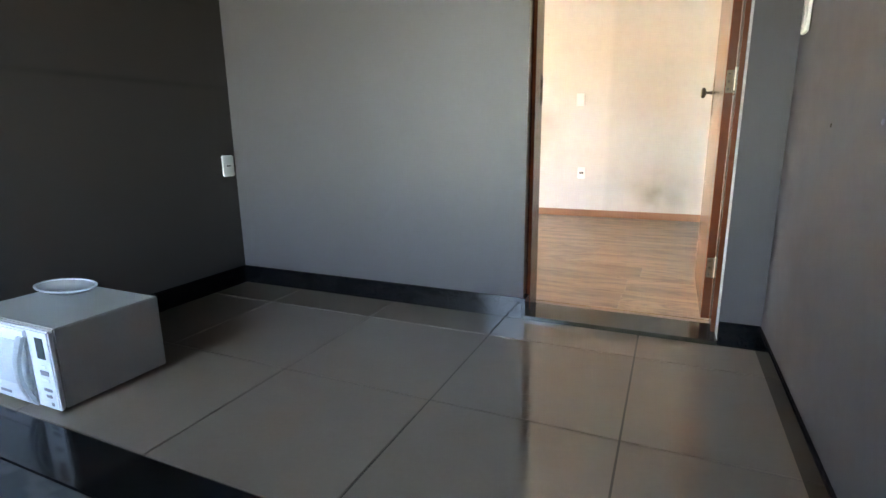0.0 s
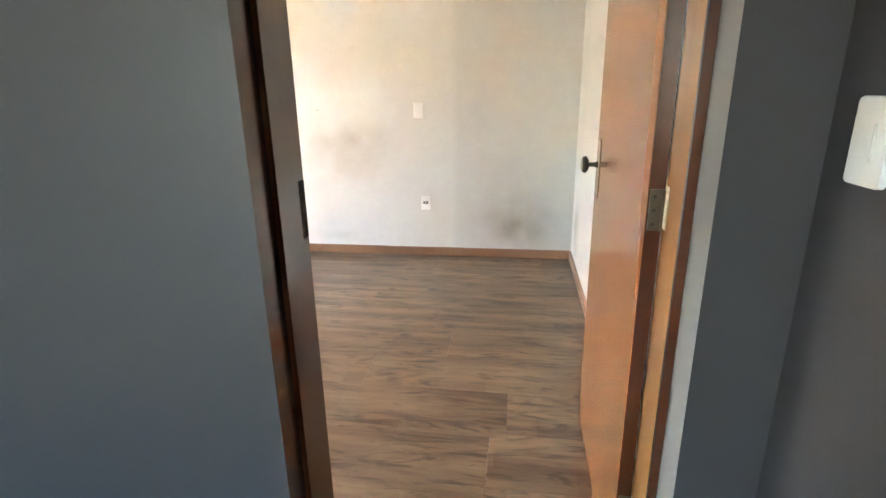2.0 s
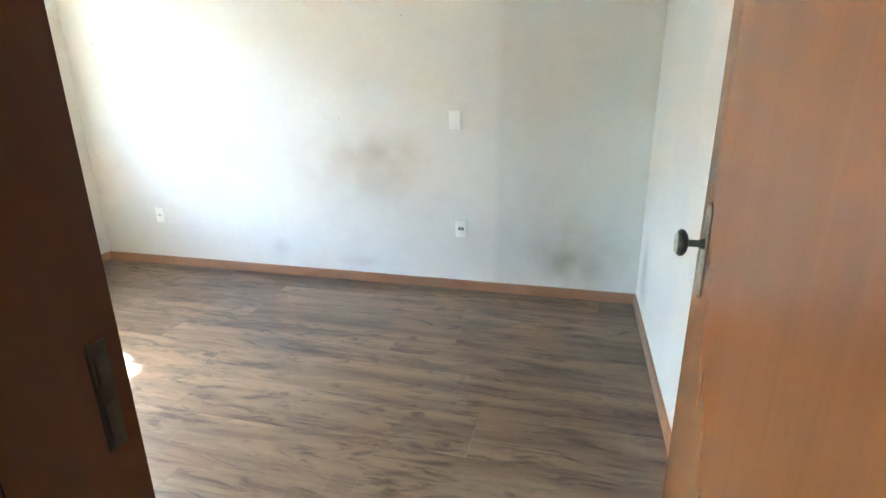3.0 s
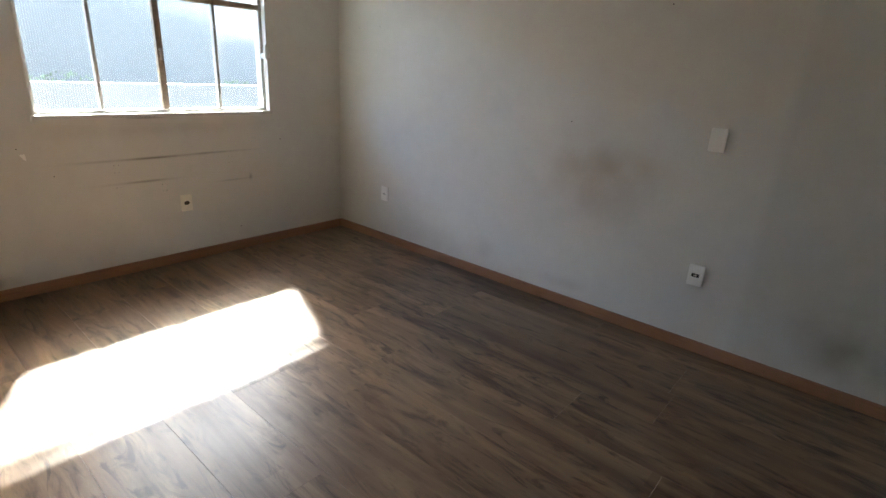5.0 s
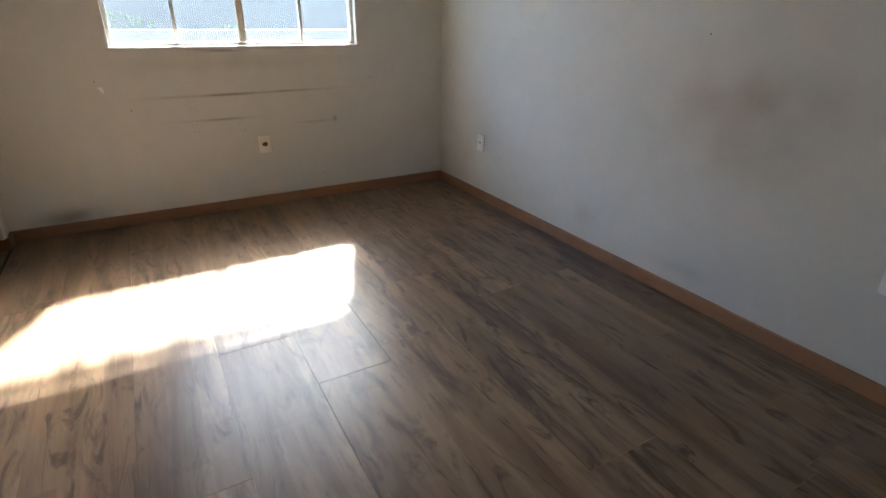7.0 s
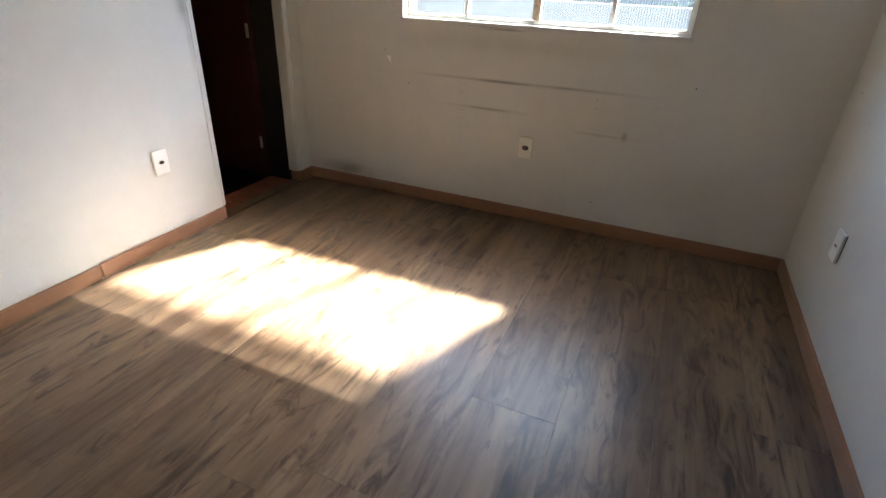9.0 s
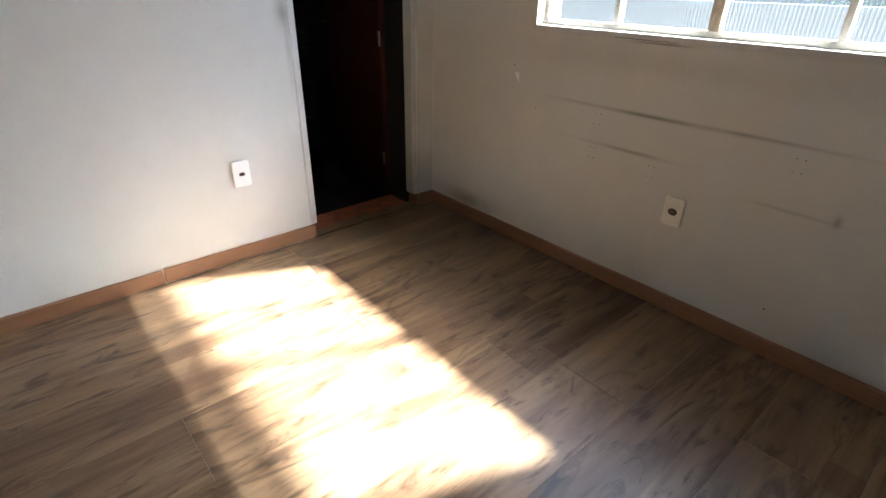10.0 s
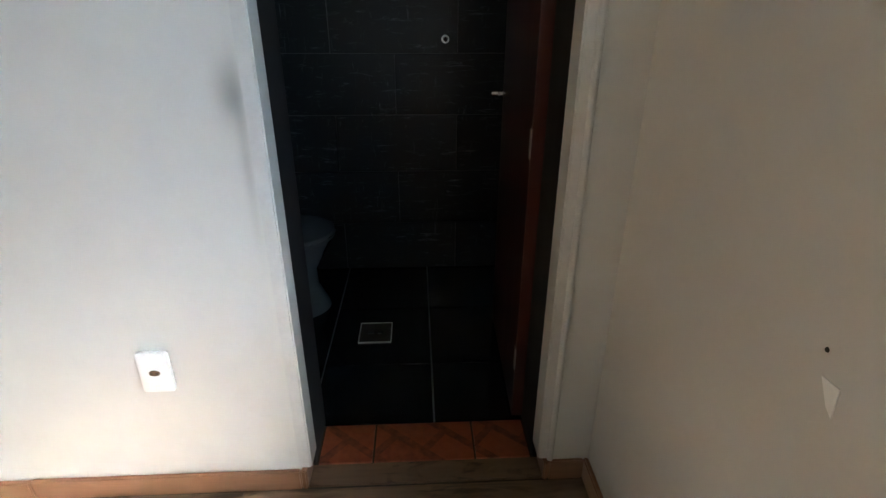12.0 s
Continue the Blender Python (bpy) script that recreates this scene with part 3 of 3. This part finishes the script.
FX0, FX1 = -0.085, -0.045
win_part("window_frame", boxes((FX0, FX1, WY0, WY0 + 0.028, WZ0, WZ1), (FX0, FX1, WY1 - 0.028, WY1, WZ0, WZ1), (FX0, FX1, WY0 + 0.028, WY1 - 0.028, WZ0, WZ0 + 0.025),
                               (FX0, FX1, WY0 + 0.028, WY1 - 0.028, WZ1 - 0.025, WZ1), bevel=0.003), M_alu)
MY = [1.066, 1.444, 1.818]
for y, w, mt, label in ((MY[0], 0.010, M_alu, ""), (MY[1], 0.019, M_rusty, "rusty centre mullion"), (MY[2], 0.010, M_alu, "")):
    win_part("mullion", boxes((FX0 + 0.006, FX1 + 0.004, y - w, y + w, WZ0 + 0.025, 1.75), bevel=0.002), mt, label)
win_part("transom", boxes((FX0 + 0.004, FX1 + 0.008, WY0 + 0.028, WY1 - 0.028, 1.75, 1.785), bevel=0.003), M_rusty, "weathered steel transom bar")
win_part("mullion", boxes((FX0 + 0.006, FX1 + 0.004, MY[1] - 0.019, MY[1] + 0.019, 1.785, WZ1 - 0.025), bevel=0.002), M_rusty)
win_part("window_sill", boxes((-0.16, 0.006, WY0, WY1, WZ0 - 0.022, WZ0 + 0.002), (0, 0.006, WY0 - 0.012, WY0, WZ0 - 0.022, WZ0 + 0.002), (0, 0.006, WY1, WY1 + 0.012, WZ0 - 0.022, WZ0 + 0.002)), M_sill, "white painted sill with a crack")
bm = bmesh.new()
rng = random.Random(7)
pts = [Vector((0.0066, 1.10 + 0.016 * k, WZ0 - 0.016 - 0.0001 * k + rng.uniform(-0.002, 0.002))) for k in range(17)]
for a, b in zip(pts, pts[1:]):
    tube(bm, a, b, 0.0009, n=5)
win_part("crack", bm, M_hole, "dark crack along the sill")
win_part("lining", boxes((-0.155, 0.004, WY0, WY0 + 0.006, WZ0 + 0.002, WZ1), (-0.155, 0.004, WY1 - 0.006, WY1, WZ0 + 0.002, WZ1)), M_sill, "white painted window reveal")
bm = bmesh.new()
tube(bm, (FX1 + 0.004, MY[1], 1.44), (FX1 + 0.016, MY[1], 1.44), 0.010, n=14)
box(bm, FX1 + 0.012, FX1 + 0.02, MY[1] - 0.007, MY[1] + 0.007, 1.375, 1.45, 0.002)
win_part("catch", bm, M_alu, "worn steel window catch")
bm = boxes((-0.045, 0.02, WY1 - 0.03, WY1 - 0.006, 1.42, 1.46), (0.006, 0.022, WY1 - 0.03, WY1 + 0.016, 1.45, 1.52), (0.0, 0.03, WY1 - 0.002, WY1 + 0.012, 1.435, 1.475), bevel=0.003)
win_part("stay", bm, M_sill, "white painted stay arm on the reveal")


def fluted(y0, y1, z0, z1, pitch=0.0125):
    """A pane with vertical flutes on its room side."""
    n = max(4, round((y1 - y0) / pitch)) * 6
    bm = bmesh.new()
    pts = []
    for k in range(n + 1):
        y = y0 + (y1 - y0) * k / n
        pts.append((-0.066 + 0.0020 * math.sin(math.tau * k / 6), y))
    lo = [bm.verts.new((x, y, z0)) for x, y in pts]
    hi = [bm.verts.new((x, y, z1)) for x, y in pts]
    for k in range(n):
        bm.faces.new((lo[k], lo[k + 1], hi[k + 1], hi[k])).material_index = int(k % 6 in (1, 2, 3))
    return bm


for y0, y1 in zip([WY0 + 0.026] + [y + 0.009 for y in MY], [y - 0.009 for y in MY] + [WY1 - 0.026]):
    smooth(win_part("pane", fluted(y0, y1, WZ0 + 0.023, 1.752), M_fluted))
for y0, y1 in ((WY0 + 0.026, MY[1] - 0.018), (MY[1] + 0.018, WY1 - 0.026)):
    smooth(win_part("pane", fluted(y0, y1, 1.783, WZ1 - 0.023), M_fluted))

# ---- bathroom door opening ----
bframe = setting("door_frame_bathroom", boxes((BX0, BX0 + 0.028, HY - 0.012, -0.072, 0.0, 2.09), (BX1 - 0.022, BX1, HY - 0.012, -0.072, 0.0, 2.09), (BX0, BX1, HY - 0.012, -0.072, 2.09, 2.12), bevel=0.002),
                 M_ebony, "black painted bathroom door frame", "door frame")


def ridged_casing(x0, x1):
    bm = bmesh.new()
    box(bm, x0, x1, -0.071, 0.004, 0.071, 2.11, 0.004)
    return bm


part("casing", ridged_casing(BX1 - 0.030, BX1 + 0.006), M_sill, bframe, "white painted plaster edge")
part("casing", ridged_casing(BX0 - 0.012, BX0 + 0.032), M_sill, bframe, "white painted plaster edge")
part("casing_bead", (lambda bm: (tube(bm, (BX0 - 0.002, 0.004, 0.072), (BX0 - 0.002, 0.004, 2.1), 0.009, n=10), bm)[1])(bmesh.new()), M_sill, bframe)
bdoor = base("door_2", (BX0 + 0.035, -0.2, 0), "open dark red-brown wooden bathroom door", "door", kind="structure")
swing = Matrix.Translation((BX0 + 0.045, HY - 0.002, 0)) @ Matrix.Rotation(radians(-2.0), 4, "Z")


def bath_part(name, bm, material, label="", parent=None):
    bmesh.ops.transform(bm, matrix=swing, verts=bm.verts)
    ob = part(name, bm, material, parent or bdoor, label)
    return local(ob, bdoor.location) if parent is None else ob


bath_part("leaf", boxes((-0.017, 0.018, -0.62, 0.0, 0.012, 2.08), bevel=0.002), M_bathdoor)
for z in (0.24, 0.92, 1.85):
    bath_part("hinge", boxes((0.0175, 0.0205, -0.022, 0.0, z - 0.04, z + 0.04), bevel=0.001), M_alu, "steel hinge")
bm = bmesh.new()
tube(bm, (0.018, -0.565, 0.975), (0.046, -0.565, 0.975), 0.007, n=14)
tube(bm, (0.045, -0.565, 0.975), (0.066, -0.565, 0.975), 0.012, 0.009, n=14)
smooth(bath_part("knob", bm, M_chrome, "small bright metal door knob"))

# ---- bathroom things ----
drain = base("floor_drain", (0.665, -0.768, 0), "square steel floor drain in the black tiles", "floor drain")
local(part("grate", boxes((0.60, 0.73, -0.838, -0.698, 0.0, 0.005), bevel=0.001), M_bronze, drain), drain.location)
local(part("rim", boxes((0.597, 0.600, -0.841, -0.695, 0, 0.006), (0.73, 0.733, -0.841, -0.695, 0, 0.006), (0.60, 0.73, -0.841, -0.838, 0, 0.006), (0.60, 0.73, -0.698, -0.695, 0, 0.006)), M_alu, drain), drain.location)
for x in (0.645, 0.685):
    local(part("slot", boxes((x - 0.012, x + 0.012, -0.775, -0.757, 0.004, 0.0062), bevel=0.001), M_chrome, drain), drain.location)

toilet = base("toilet", (1.15, -1.02, 0), "dark grey ceramic toilet bowl on black tiles", "toilet")
bm = bmesh.new()
lathe(bm, [(0.155, 0.0), (0.15, 0.03), (0.115, 0.12), (0.12, 0.20), (0.165, 0.30), (0.19, 0.35), (0.185, 0.36)], Matrix.Translation((0.95 + 0.13, -1.02, 0)), 28, (1.25, 1.0))
smooth(local(part("bowl", bm, M_ceramic, toilet), toilet.location))
bm = bmesh.new()
lathe(bm, [(0.19, 0.361), (0.195, 0.37), (0.19, 0.38), (0.05, 0.385)], Matrix.Translation((0.95 + 0.13, -1.02, 0)), 28, (1.25, 1.0))
smooth(local(part("lid", bm, M_ceramic, toilet), toilet.location))
local(part("foot", boxes((1.14, 1.32, -1.13, -0.91, 0.0, 0.38), bevel=0.02), M_ceramic, toilet), toilet.location)

tap = base("shower_valve", (0.341, BY + 0.012, 1.134), "chrome valve stub on the black tiled wall", "valve")
bm = bmesh.new()
tube(bm, (0.341, BY + 0.010, 1.134), (0.341, BY + 0.022, 1.134), 0.024, 0.018)
smooth(local(part("rosette", bm, M_chrome, tap), tap.location))
bm = bmesh.new()
tube(bm, (0.341, BY + 0.02, 1.134), (0.341, BY + 0.05, 1.134), 0.010)
smooth(local(part("stem", bm, M_bronze, tap), tap.location))

# ---- wall plates ----


def rounded(w, h, d, r):
    """A plate with round corners whose front edge is eased; it lies between y = 0 and y = -d."""
    bm = bmesh.new()
    rings = []
    for y, cut in ((0.0, 0.0), (-d + 0.0025, 0.0), (-d + 0.0007, 0.001), (-d, 0.003)):
        ring = []
        for sx, sz, a0 in ((1, 1, 0), (-1, 1, 90), (-1, -1, 180), (1, -1, 270)):
            for k in range(6):
                a = radians(a0 + 18 * k)
                ring.append(bm.verts.new((sx * (w / 2 - r) + (r - cut) * math.cos(a), y, sz * (h / 2 - r) + (r - cut) * math.sin(a))))
        rings.append(ring)
    for a, b in zip(rings, rings[1:]):
        for k in range(len(a)):
            bm.faces.new((a[k - 1], a[k], b[k], b[k - 1]))
    bm.faces.new(rings[0])
    bm.faces.new(rings[-1])
    return bm


def plate(name, at, yaw, label, category, w=0.078, h=0.118, old=False, insert="socket"):
    """A wall plate whose back lies on the wall; yaw turns its face from -y."""
    body = M_plate_old if old else M_plate
    ob = base(name, at, label, category)
    smooth(part("cover", rounded(w, h, 0.010, 0.009), body, ob), 30)
    if insert == "socket":
        part("insert", boxes((-0.017, 0.017, -0.0115, -0.008, -0.013, 0.013), bevel=0.002), body, ob)
        for x in (-0.008, 0.008):
            part("hole", boxes((x - 0.0045, x + 0.0045, -0.0121, -0.011, -0.004, 0.004), bevel=0.001), M_hole, ob)
        part("contact", boxes((-0.003, 0.003, -0.0123, -0.011, -0.003, 0.003)), M_bronze, ob)
    elif insert == "jack":
        part("insert", boxes((-0.020, 0.020, -0.0115, -0.008, -0.016, 0.016), bevel=0.002), body, ob)
        part("jack", boxes((-0.019, 0.019, -0.0125, -0.011, -0.010, 0.010), bevel=0.001), M_black, ob)
        part("contact", boxes((-0.008, 0.008, -0.0132, -0.012, -0.004, 0.004)), M_alu, ob)
    elif insert == "brass":
        bm = bmesh.new()
        lathe(bm, [(0.014, 0.0), (0.0135, 0.002), (0.004, 0.0025)], Matrix.Translation((0, -0.0098, 0)) @ Matrix.Rotation(radians(90), 4, "X"), 16, (1.0, 0.62))
        smooth(part("insert", bm, M_brass, ob, "tarnished brass insert"))
        for x in (-0.006, 0.006):
            part("hole", boxes((x - 0.003, x + 0.003, -0.0125, -0.010, -0.003, 0.003)), M_hole, ob)
    elif insert == "broken":
        bm = bmesh.new()
        lathe(bm, [(0.019, 0.0), (0.018, 0.0015), (0.004, 0.002)], Matrix.Translation((0, -0.0098, 0)) @ Matrix.Rotation(radians(90), 4, "X"), 14, (1.0, 0.75))
        part("hole", bm, M_hole, ob)
        part("insert", boxes((-0.012, 0.006, -0.013, -0.009, -0.006, 0.008), bevel=0.002), M_brass, ob)
    elif insert == "rocker":
        part("rocker", boxes((-0.013, 0.013, -0.013, -0.008, -0.026, 0.026), bevel=0.002), body, ob)
    # added dark box: its colour draws the shadow line round the plate
    part("shadow_gap", boxes((-w / 2 + 0.004, w / 2 - 0.004, 0, 0.004, -h / 2 + 0.004, h / 2 - 0.004)), M_hole, ob, "dark box standing in for the shade behind the plate")
    ob.rotation_euler = (0, 0, radians(yaw))
    ob.location = Vector(at) + Matrix.Rotation(radians(yaw), 3, "Z") @ Vector((0, -0.004, 0))
    return ob


plate("wall_socket", (3.053, YA, 0.442), 0, "white telephone socket plate on the stained wall", "socket", insert="jack")
plate("blank_plate", (3.012, YA, 1.157), 0, "white blank cover plate on the wall", "wall plate", insert="")
plate("wall_socket", (0.592, YA, 0.415), 0, "small white wall socket near the room corner", "socket")
plate("wall_socket", (0.0, 1.480, 0.427), 90, "yellowed broken wall socket below the window", "socket", old=True, insert="broken")
plate("wall_socket", (1.132, 0.0, 0.420), 180, "white wall socket with brass insert beside the bathroom door", "socket", insert="brass")
plate("wall_socket", (HX0, -0.298, 0.680), 90, "white socket plate on the charcoal wall", "socket")
plate("light_switch", (HX1, -0.352, 1.211), -90, "white light switch plate on the grey wall", "switch", insert="rocker")

# ---- nail holes and chipped paint ----


def nail(at, yaw, label="dark nail hole in the wall paint", r=0.0035):
    bm = bmesh.new()
    lathe(bm, [(r, 0), (r * 0.8, 0.0012), (r * 0.2, 0.0016)], Matrix.Rotation(radians(yaw), 4, "Z") @ Matrix.Rotation(radians(90), 4, "X"), 8)
    ob = thing("nail_hole", bm, M_hole, label, "nail hole", "nail holes")
    ob.location = at
    return ob


for x, z in ((0.255, 1.694), (0.50, 1.698), (2.20, 1.166), (2.67, 1.787), (0.14, 0.9)):
    nail((x, YA, z), 0)
for y, z in ((2.258, 0.829), (0.747, 0.697), (1.879, 0.178), (0.597, 0.868)):
    nail((0, y, z), 90)
for y, z in ((1.078, 0.708), (1.833, 0.703), (1.351, 0.553), (1.075, 0.565)):
    for dy in (-0.013, 0.013):
        for dz in (-0.022, 0.022):
            nail((0, y + dy, z + dz), 90, "small screw hole of a removed shelf bracket", 0.0021)
for y, z in ((-0.807, 0.852),):
    nail((HX1, y, z), -90, r=0.006)
nail((HX1, -1.18, 0.855), -90, "filled pale nail hole in grey paint", 0.008).data.materials[0] = M_ink
bm = bmesh.new()
ring = ((0.603, 0.836), (0.631, 0.837), (0.634, 0.797), (0.622, 0.806))
back, face = [[bm.verts.new((x, y, z)) for y, z in ring] for x in (-0.001, 0.0015)]
bm.faces.new(face)
for k in range(4):
    bm.faces.new((back[k], back[(k + 1) % 4], face[(k + 1) % 4], face[k]))
thing("paint_chip", bm, M_chip, "bare white chip in the wall paint", "paint chip")

# ---- microwave on the raised floor ----
oven = base("microwave_oven", (1.92, -1.44, HZ), "silver-grey microwave oven with white front on tiles", "microwave")
MX0, MX1, MY0, MY1, MZ = 1.675, 2.165, -1.615, -1.255, 0.283


def oven_part(name, bm, material, label="", parent=None):
    ob = part(name, bm, material, parent or oven, label)
    return local(ob, Vector((1.92, -1.44, 0))) if parent is None else ob


oven_part("body", boxes((MX0, MX1, MY0, MY1, 0.012, MZ), bevel=0.004), M_microwave)
front = oven_part("front_panel", boxes((MX0, MX1, MY0 - 0.02, MY0 - 0.001, 0.010, MZ - 0.004), bevel=0.005), M_panel, "white front panel")
oven_part("door", boxes((MX0 + 0.003, MX1 - 0.105, MY0 - 0.030, MY0 - 0.019, 0.014, MZ - 0.008), bevel=0.004), M_panel, "white oven door")
oven_part("door_window", boxes((MX0 + 0.06, MX1 - 0.155, MY0 - 0.0325, MY0 - 0.029, 0.075, MZ - 0.05), bevel=0.001), M_glassgrey, "pale grey oven window")
bm = bmesh.new()
pts = [(MX1 - 0.118, MY0 - 0.032 - 0.026 * math.sin(math.pi * k / 12), 0.03 + (MZ - 0.06) * k / 12) for k in range(13)]
loops = [[bm.verts.new((x + dx, y + dy, z)) for dx, dy in ((-0.014, -0.006), (0.014, -0.006), (0.014, 0.006), (-0.014, 0.006))] for x, y, z in pts]
for a, b in zip(loops, loops[1:]):
    for k in range(4):
        bm.faces.new((a[k], a[(k + 1) % 4], b[(k + 1) % 4], b[k]))
bm.faces.new(loops[0])
bm.faces.new(loops[-1])
oven_part("handle", bm, M_handle, "curved silver door handle")
PY = MY0 - 0.0202
oven_part("display", boxes((MX1 - 0.066, MX1 - 0.026, PY - 0.002, PY, 0.185, 0.255)), M_lcd, "dark display")
for dz, w, mt in ((0.158, 0.026, M_paleink), (0.140, 0.044, M_ink), (0.132, 0.04, M_ink), (0.112, 0.036, M_paleink)):
    oven_part("button_row", boxes((MX1 - 0.046 - w / 2, MX1 - 0.046 + w / 2, PY - 0.0015, PY, dz - 0.004, dz + 0.004)), mt)
for dx, dz in ((-0.014, 0.078), (0, 0.078), (0.014, 0.078), (-0.008, 0.056), (0.008, 0.056), (0.012, 0.03)):
    oven_part("button", boxes((MX1 - 0.044 + dx - 0.006, MX1 - 0.044 + dx + 0.006, PY - 0.0015, PY, dz - 0.005, dz + 0.005)), M_ink)
oven_part("badge", boxes((MX0 + 0.19, MX0 + 0.25, MY0 - 0.0315, MY0 - 0.0298, 0.034, 0.043)), M_ink, "small dark maker's mark")
for x in (MX0 + 0.05, MX1 - 0.05):
    for y in (MY0 + 0.05, MY1 - 0.05):
        bm = bmesh.new()
        tube(bm, (x, y, 0), (x, y, 0.0125), 0.014, n=12)
        oven_part("foot", bm, M_black)

# an oval glass dish lies on the oven
dish = base("glass_dish", (1.775, -1.345, MZ + HZ), "shallow oval glass dish with white rim on the microwave", "dish")


def glass():
    m, t, b = tree_of("dish_glass")
    b.inputs["Base Color"].default_value = (0.8, 0.84, 0.86, 1)
    b.inputs["Transmission Weight"].default_value, b.inputs["Roughness"].default_value = 0.6, 0.15
    return m


M_dish = glass()
bm = bmesh.new()
lathe(bm, [(0.05, 0.0), (0.085, 0.006), (0.105, 0.022), (0.1, 0.022), (0.08, 0.010), (0.01, 0.005)], None, 32, (1.25, 0.75))
smooth(part("bowl", bm, M_dish, dish))
bm = bmesh.new()
prof = [(0.104, 0.021), (0.112, 0.021), (0.113, 0.026), (0.104, 0.026), (0.104, 0.021)]
n = 36
rings = [[bm.verts.new((r * 1.25 * math.cos(k * math.tau / n), r * 0.75 * math.sin(k * math.tau / n), z)) for k in range(n)] for r, z in prof[:-1]]
for a, b in zip(rings, rings[1:] + rings[:1]):
    for k in range(n):
        bm.faces.new((a[k], a[(k + 1) % n], b[(k + 1) % n], b[k]))
smooth(part("rim", bm, M_panel, dish, "white rim"))

# ---- outside ----
setting("ground", boxes((-900, 900, -900, 900, -0.9, -0.42)), M_ground, "dry bare ground around the house", "ground")
garden = thing("garden_wall", boxes((-3.2, -3.05, -6, 9, -0.42, 1.02), (-3.22, -3.03, -6, 9, 1.02, 1.08), bevel=0.0), M_garden_wall, "pale painted garden wall outside the window", "wall", kind="structure")


thing("neighbour_house", boxes((-7.0, -6.5, -14, 16, -0.42, 3.5), (-7.0, -6.35, -14, 16, 3.5, 3.62)), M_garden_wall, "pale neighbouring house wall beyond the garden", "house", kind="structure")


def hedge():
    """Many small leaves in loose clumps behind the garden wall."""
    rng = random.Random(4)
    verts, faces = [], []
    for _ in range(15000):
        y = rng.uniform(-5, 8)
        top = 0.95 + 0.25 * math.sin(y * 1.3) + 0.15 * math.sin(y * 3.1)
        c = Vector((-5.5 + rng.gauss(0, 0.28), y, rng.uniform(-0.3, top)))
        q = Euler((rng.uniform(0, 6), rng.uniform(0, 6), rng.uniform(0, 6))).to_matrix()
        s = rng.uniform(0.02, 0.045)
        k = len(verts)
        verts += [c + q @ Vector(p) * s for p in ((-1, 0, 0), (0, -0.45, 0.1), (1, 0, 0), (0, 0.45, 0.1))]
        faces.append((k, k + 1, k + 2, k + 3))
    me = bpy.data.meshes.new("hedge")
    me.from_pydata([tuple(v) for v in verts], [], faces)
    me.materials.append(M_leaf)
    tagged(new("hedge", me), "green hedge of small leaves behind the garden wall", "hedge", kind="stuff")


hedge()

# ---- floor pieces ----


def plank_floor():
    edges = [0.0, 0.012, 0.302, 0.592, 0.882, 1.172, 1.462, 1.752, 2.042, 2.332, 2.622, YA]
    ends = [0.7, 0.98, 2.345, 1.05, 1.735, 2.09, 0.62, 1.505, 1.835, 0.45, 1.262]
    cache = {}
    for k, (y0, y1) in enumerate(zip(edges[:-1], edges[1:])):
        if y1 - y0 < 0.05:
            continue
        xs = sorted({0.0, XE} | {x for n in range(-4, 5) if 0.05 < (x := ends[k] + 1.357 * n) < XE - 0.05})
        for x0, x1 in zip(xs, xs[1:]):
            size = (round(x1 - x0, 3), round(y1 - y0, 3))
            if size not in cache:
                g = 0.0004
                cache[size] = mesh_of(boxes((g, size[0] - g, g, size[1] - g, -0.009, 0.0), bevel=0.0006), "plank", M_floor)
            ob = new("plank", cache[size])
            ob.location = (x0, y0, 0)
            ob.parent = floor


def tile_floor():
    xs = [HX0, 1.995, 2.601, 3.207, 3.807, HX1]
    ys = [-1.675, -1.094, -0.490, HY]
    for x0, x1 in zip(xs, xs[1:]):
        for y0, y1 in zip(ys, ys[1:]):
            g = 0.0032
            ob = new("tile", mesh_of(boxes((g, x1 - x0 - g, g, y1 - y0 - g, -0.008, 0.0), bevel=0.0012), "tile", M_tile))
            ob.location = (x0, y0, HZ)
            ob.parent = hall_floor


def bath_tiles():
    xs = [0.0, 0.435, 0.845, 1.255, 1.42]
    ys = [BY, -1.375, -0.965, -0.55, HY]
    for x0, x1 in zip(xs, xs[1:]):
        for y0, y1 in zip(ys, ys[1:]):
            g = 0.003
            ob = new("tile", mesh_of(boxes((x0 + g, x1 - g, y0 + g, y1 - g, -0.010, 0.0), bevel=0.001), "tile", M_bathfloor))
            ob.parent = bath_floor
    wall = bpy.data.objects["wall_bath_far"]
    row = 0.272
    for r in range(10):
        z0 = -0.013 + r * row
        shift = 0.285 if r % 2 else 0.0
        cols = [x for n in range(-1, 5) if 0 < (x := 0.285 + 0.57 * n - shift + (0.0 if r % 2 else 0.0)) < 1.42]
        cols = [0.0] + cols + [1.42]
        for x0, x1 in zip(cols, cols[1:]):
            if x1 - x0 < 0.02:
                continue
            g = 0.0015
            ob = new("tile", mesh_of(boxes((x0 + g, x1 - g, BY, BY + 0.010, max(z0, 0) + g, min(z0 + row, TOP) - g), bevel=0.001), "tile", M_bathwall))
            ob.parent = wall
    for k, (x0, x1) in enumerate(((BX0 + 0.03, 0.315), (0.315, 0.625), (0.625, BX1 - 0.024))):
        ob = new("tile", mesh_of(boxes((x0 + 0.003, x1 - 0.003, HY + 0.003, -0.075, -0.01, 0.001), bevel=0.002), "tile", M_terra))
        ob.parent = bath_sill


plank_floor()
tile_floor()
bath_tiles()
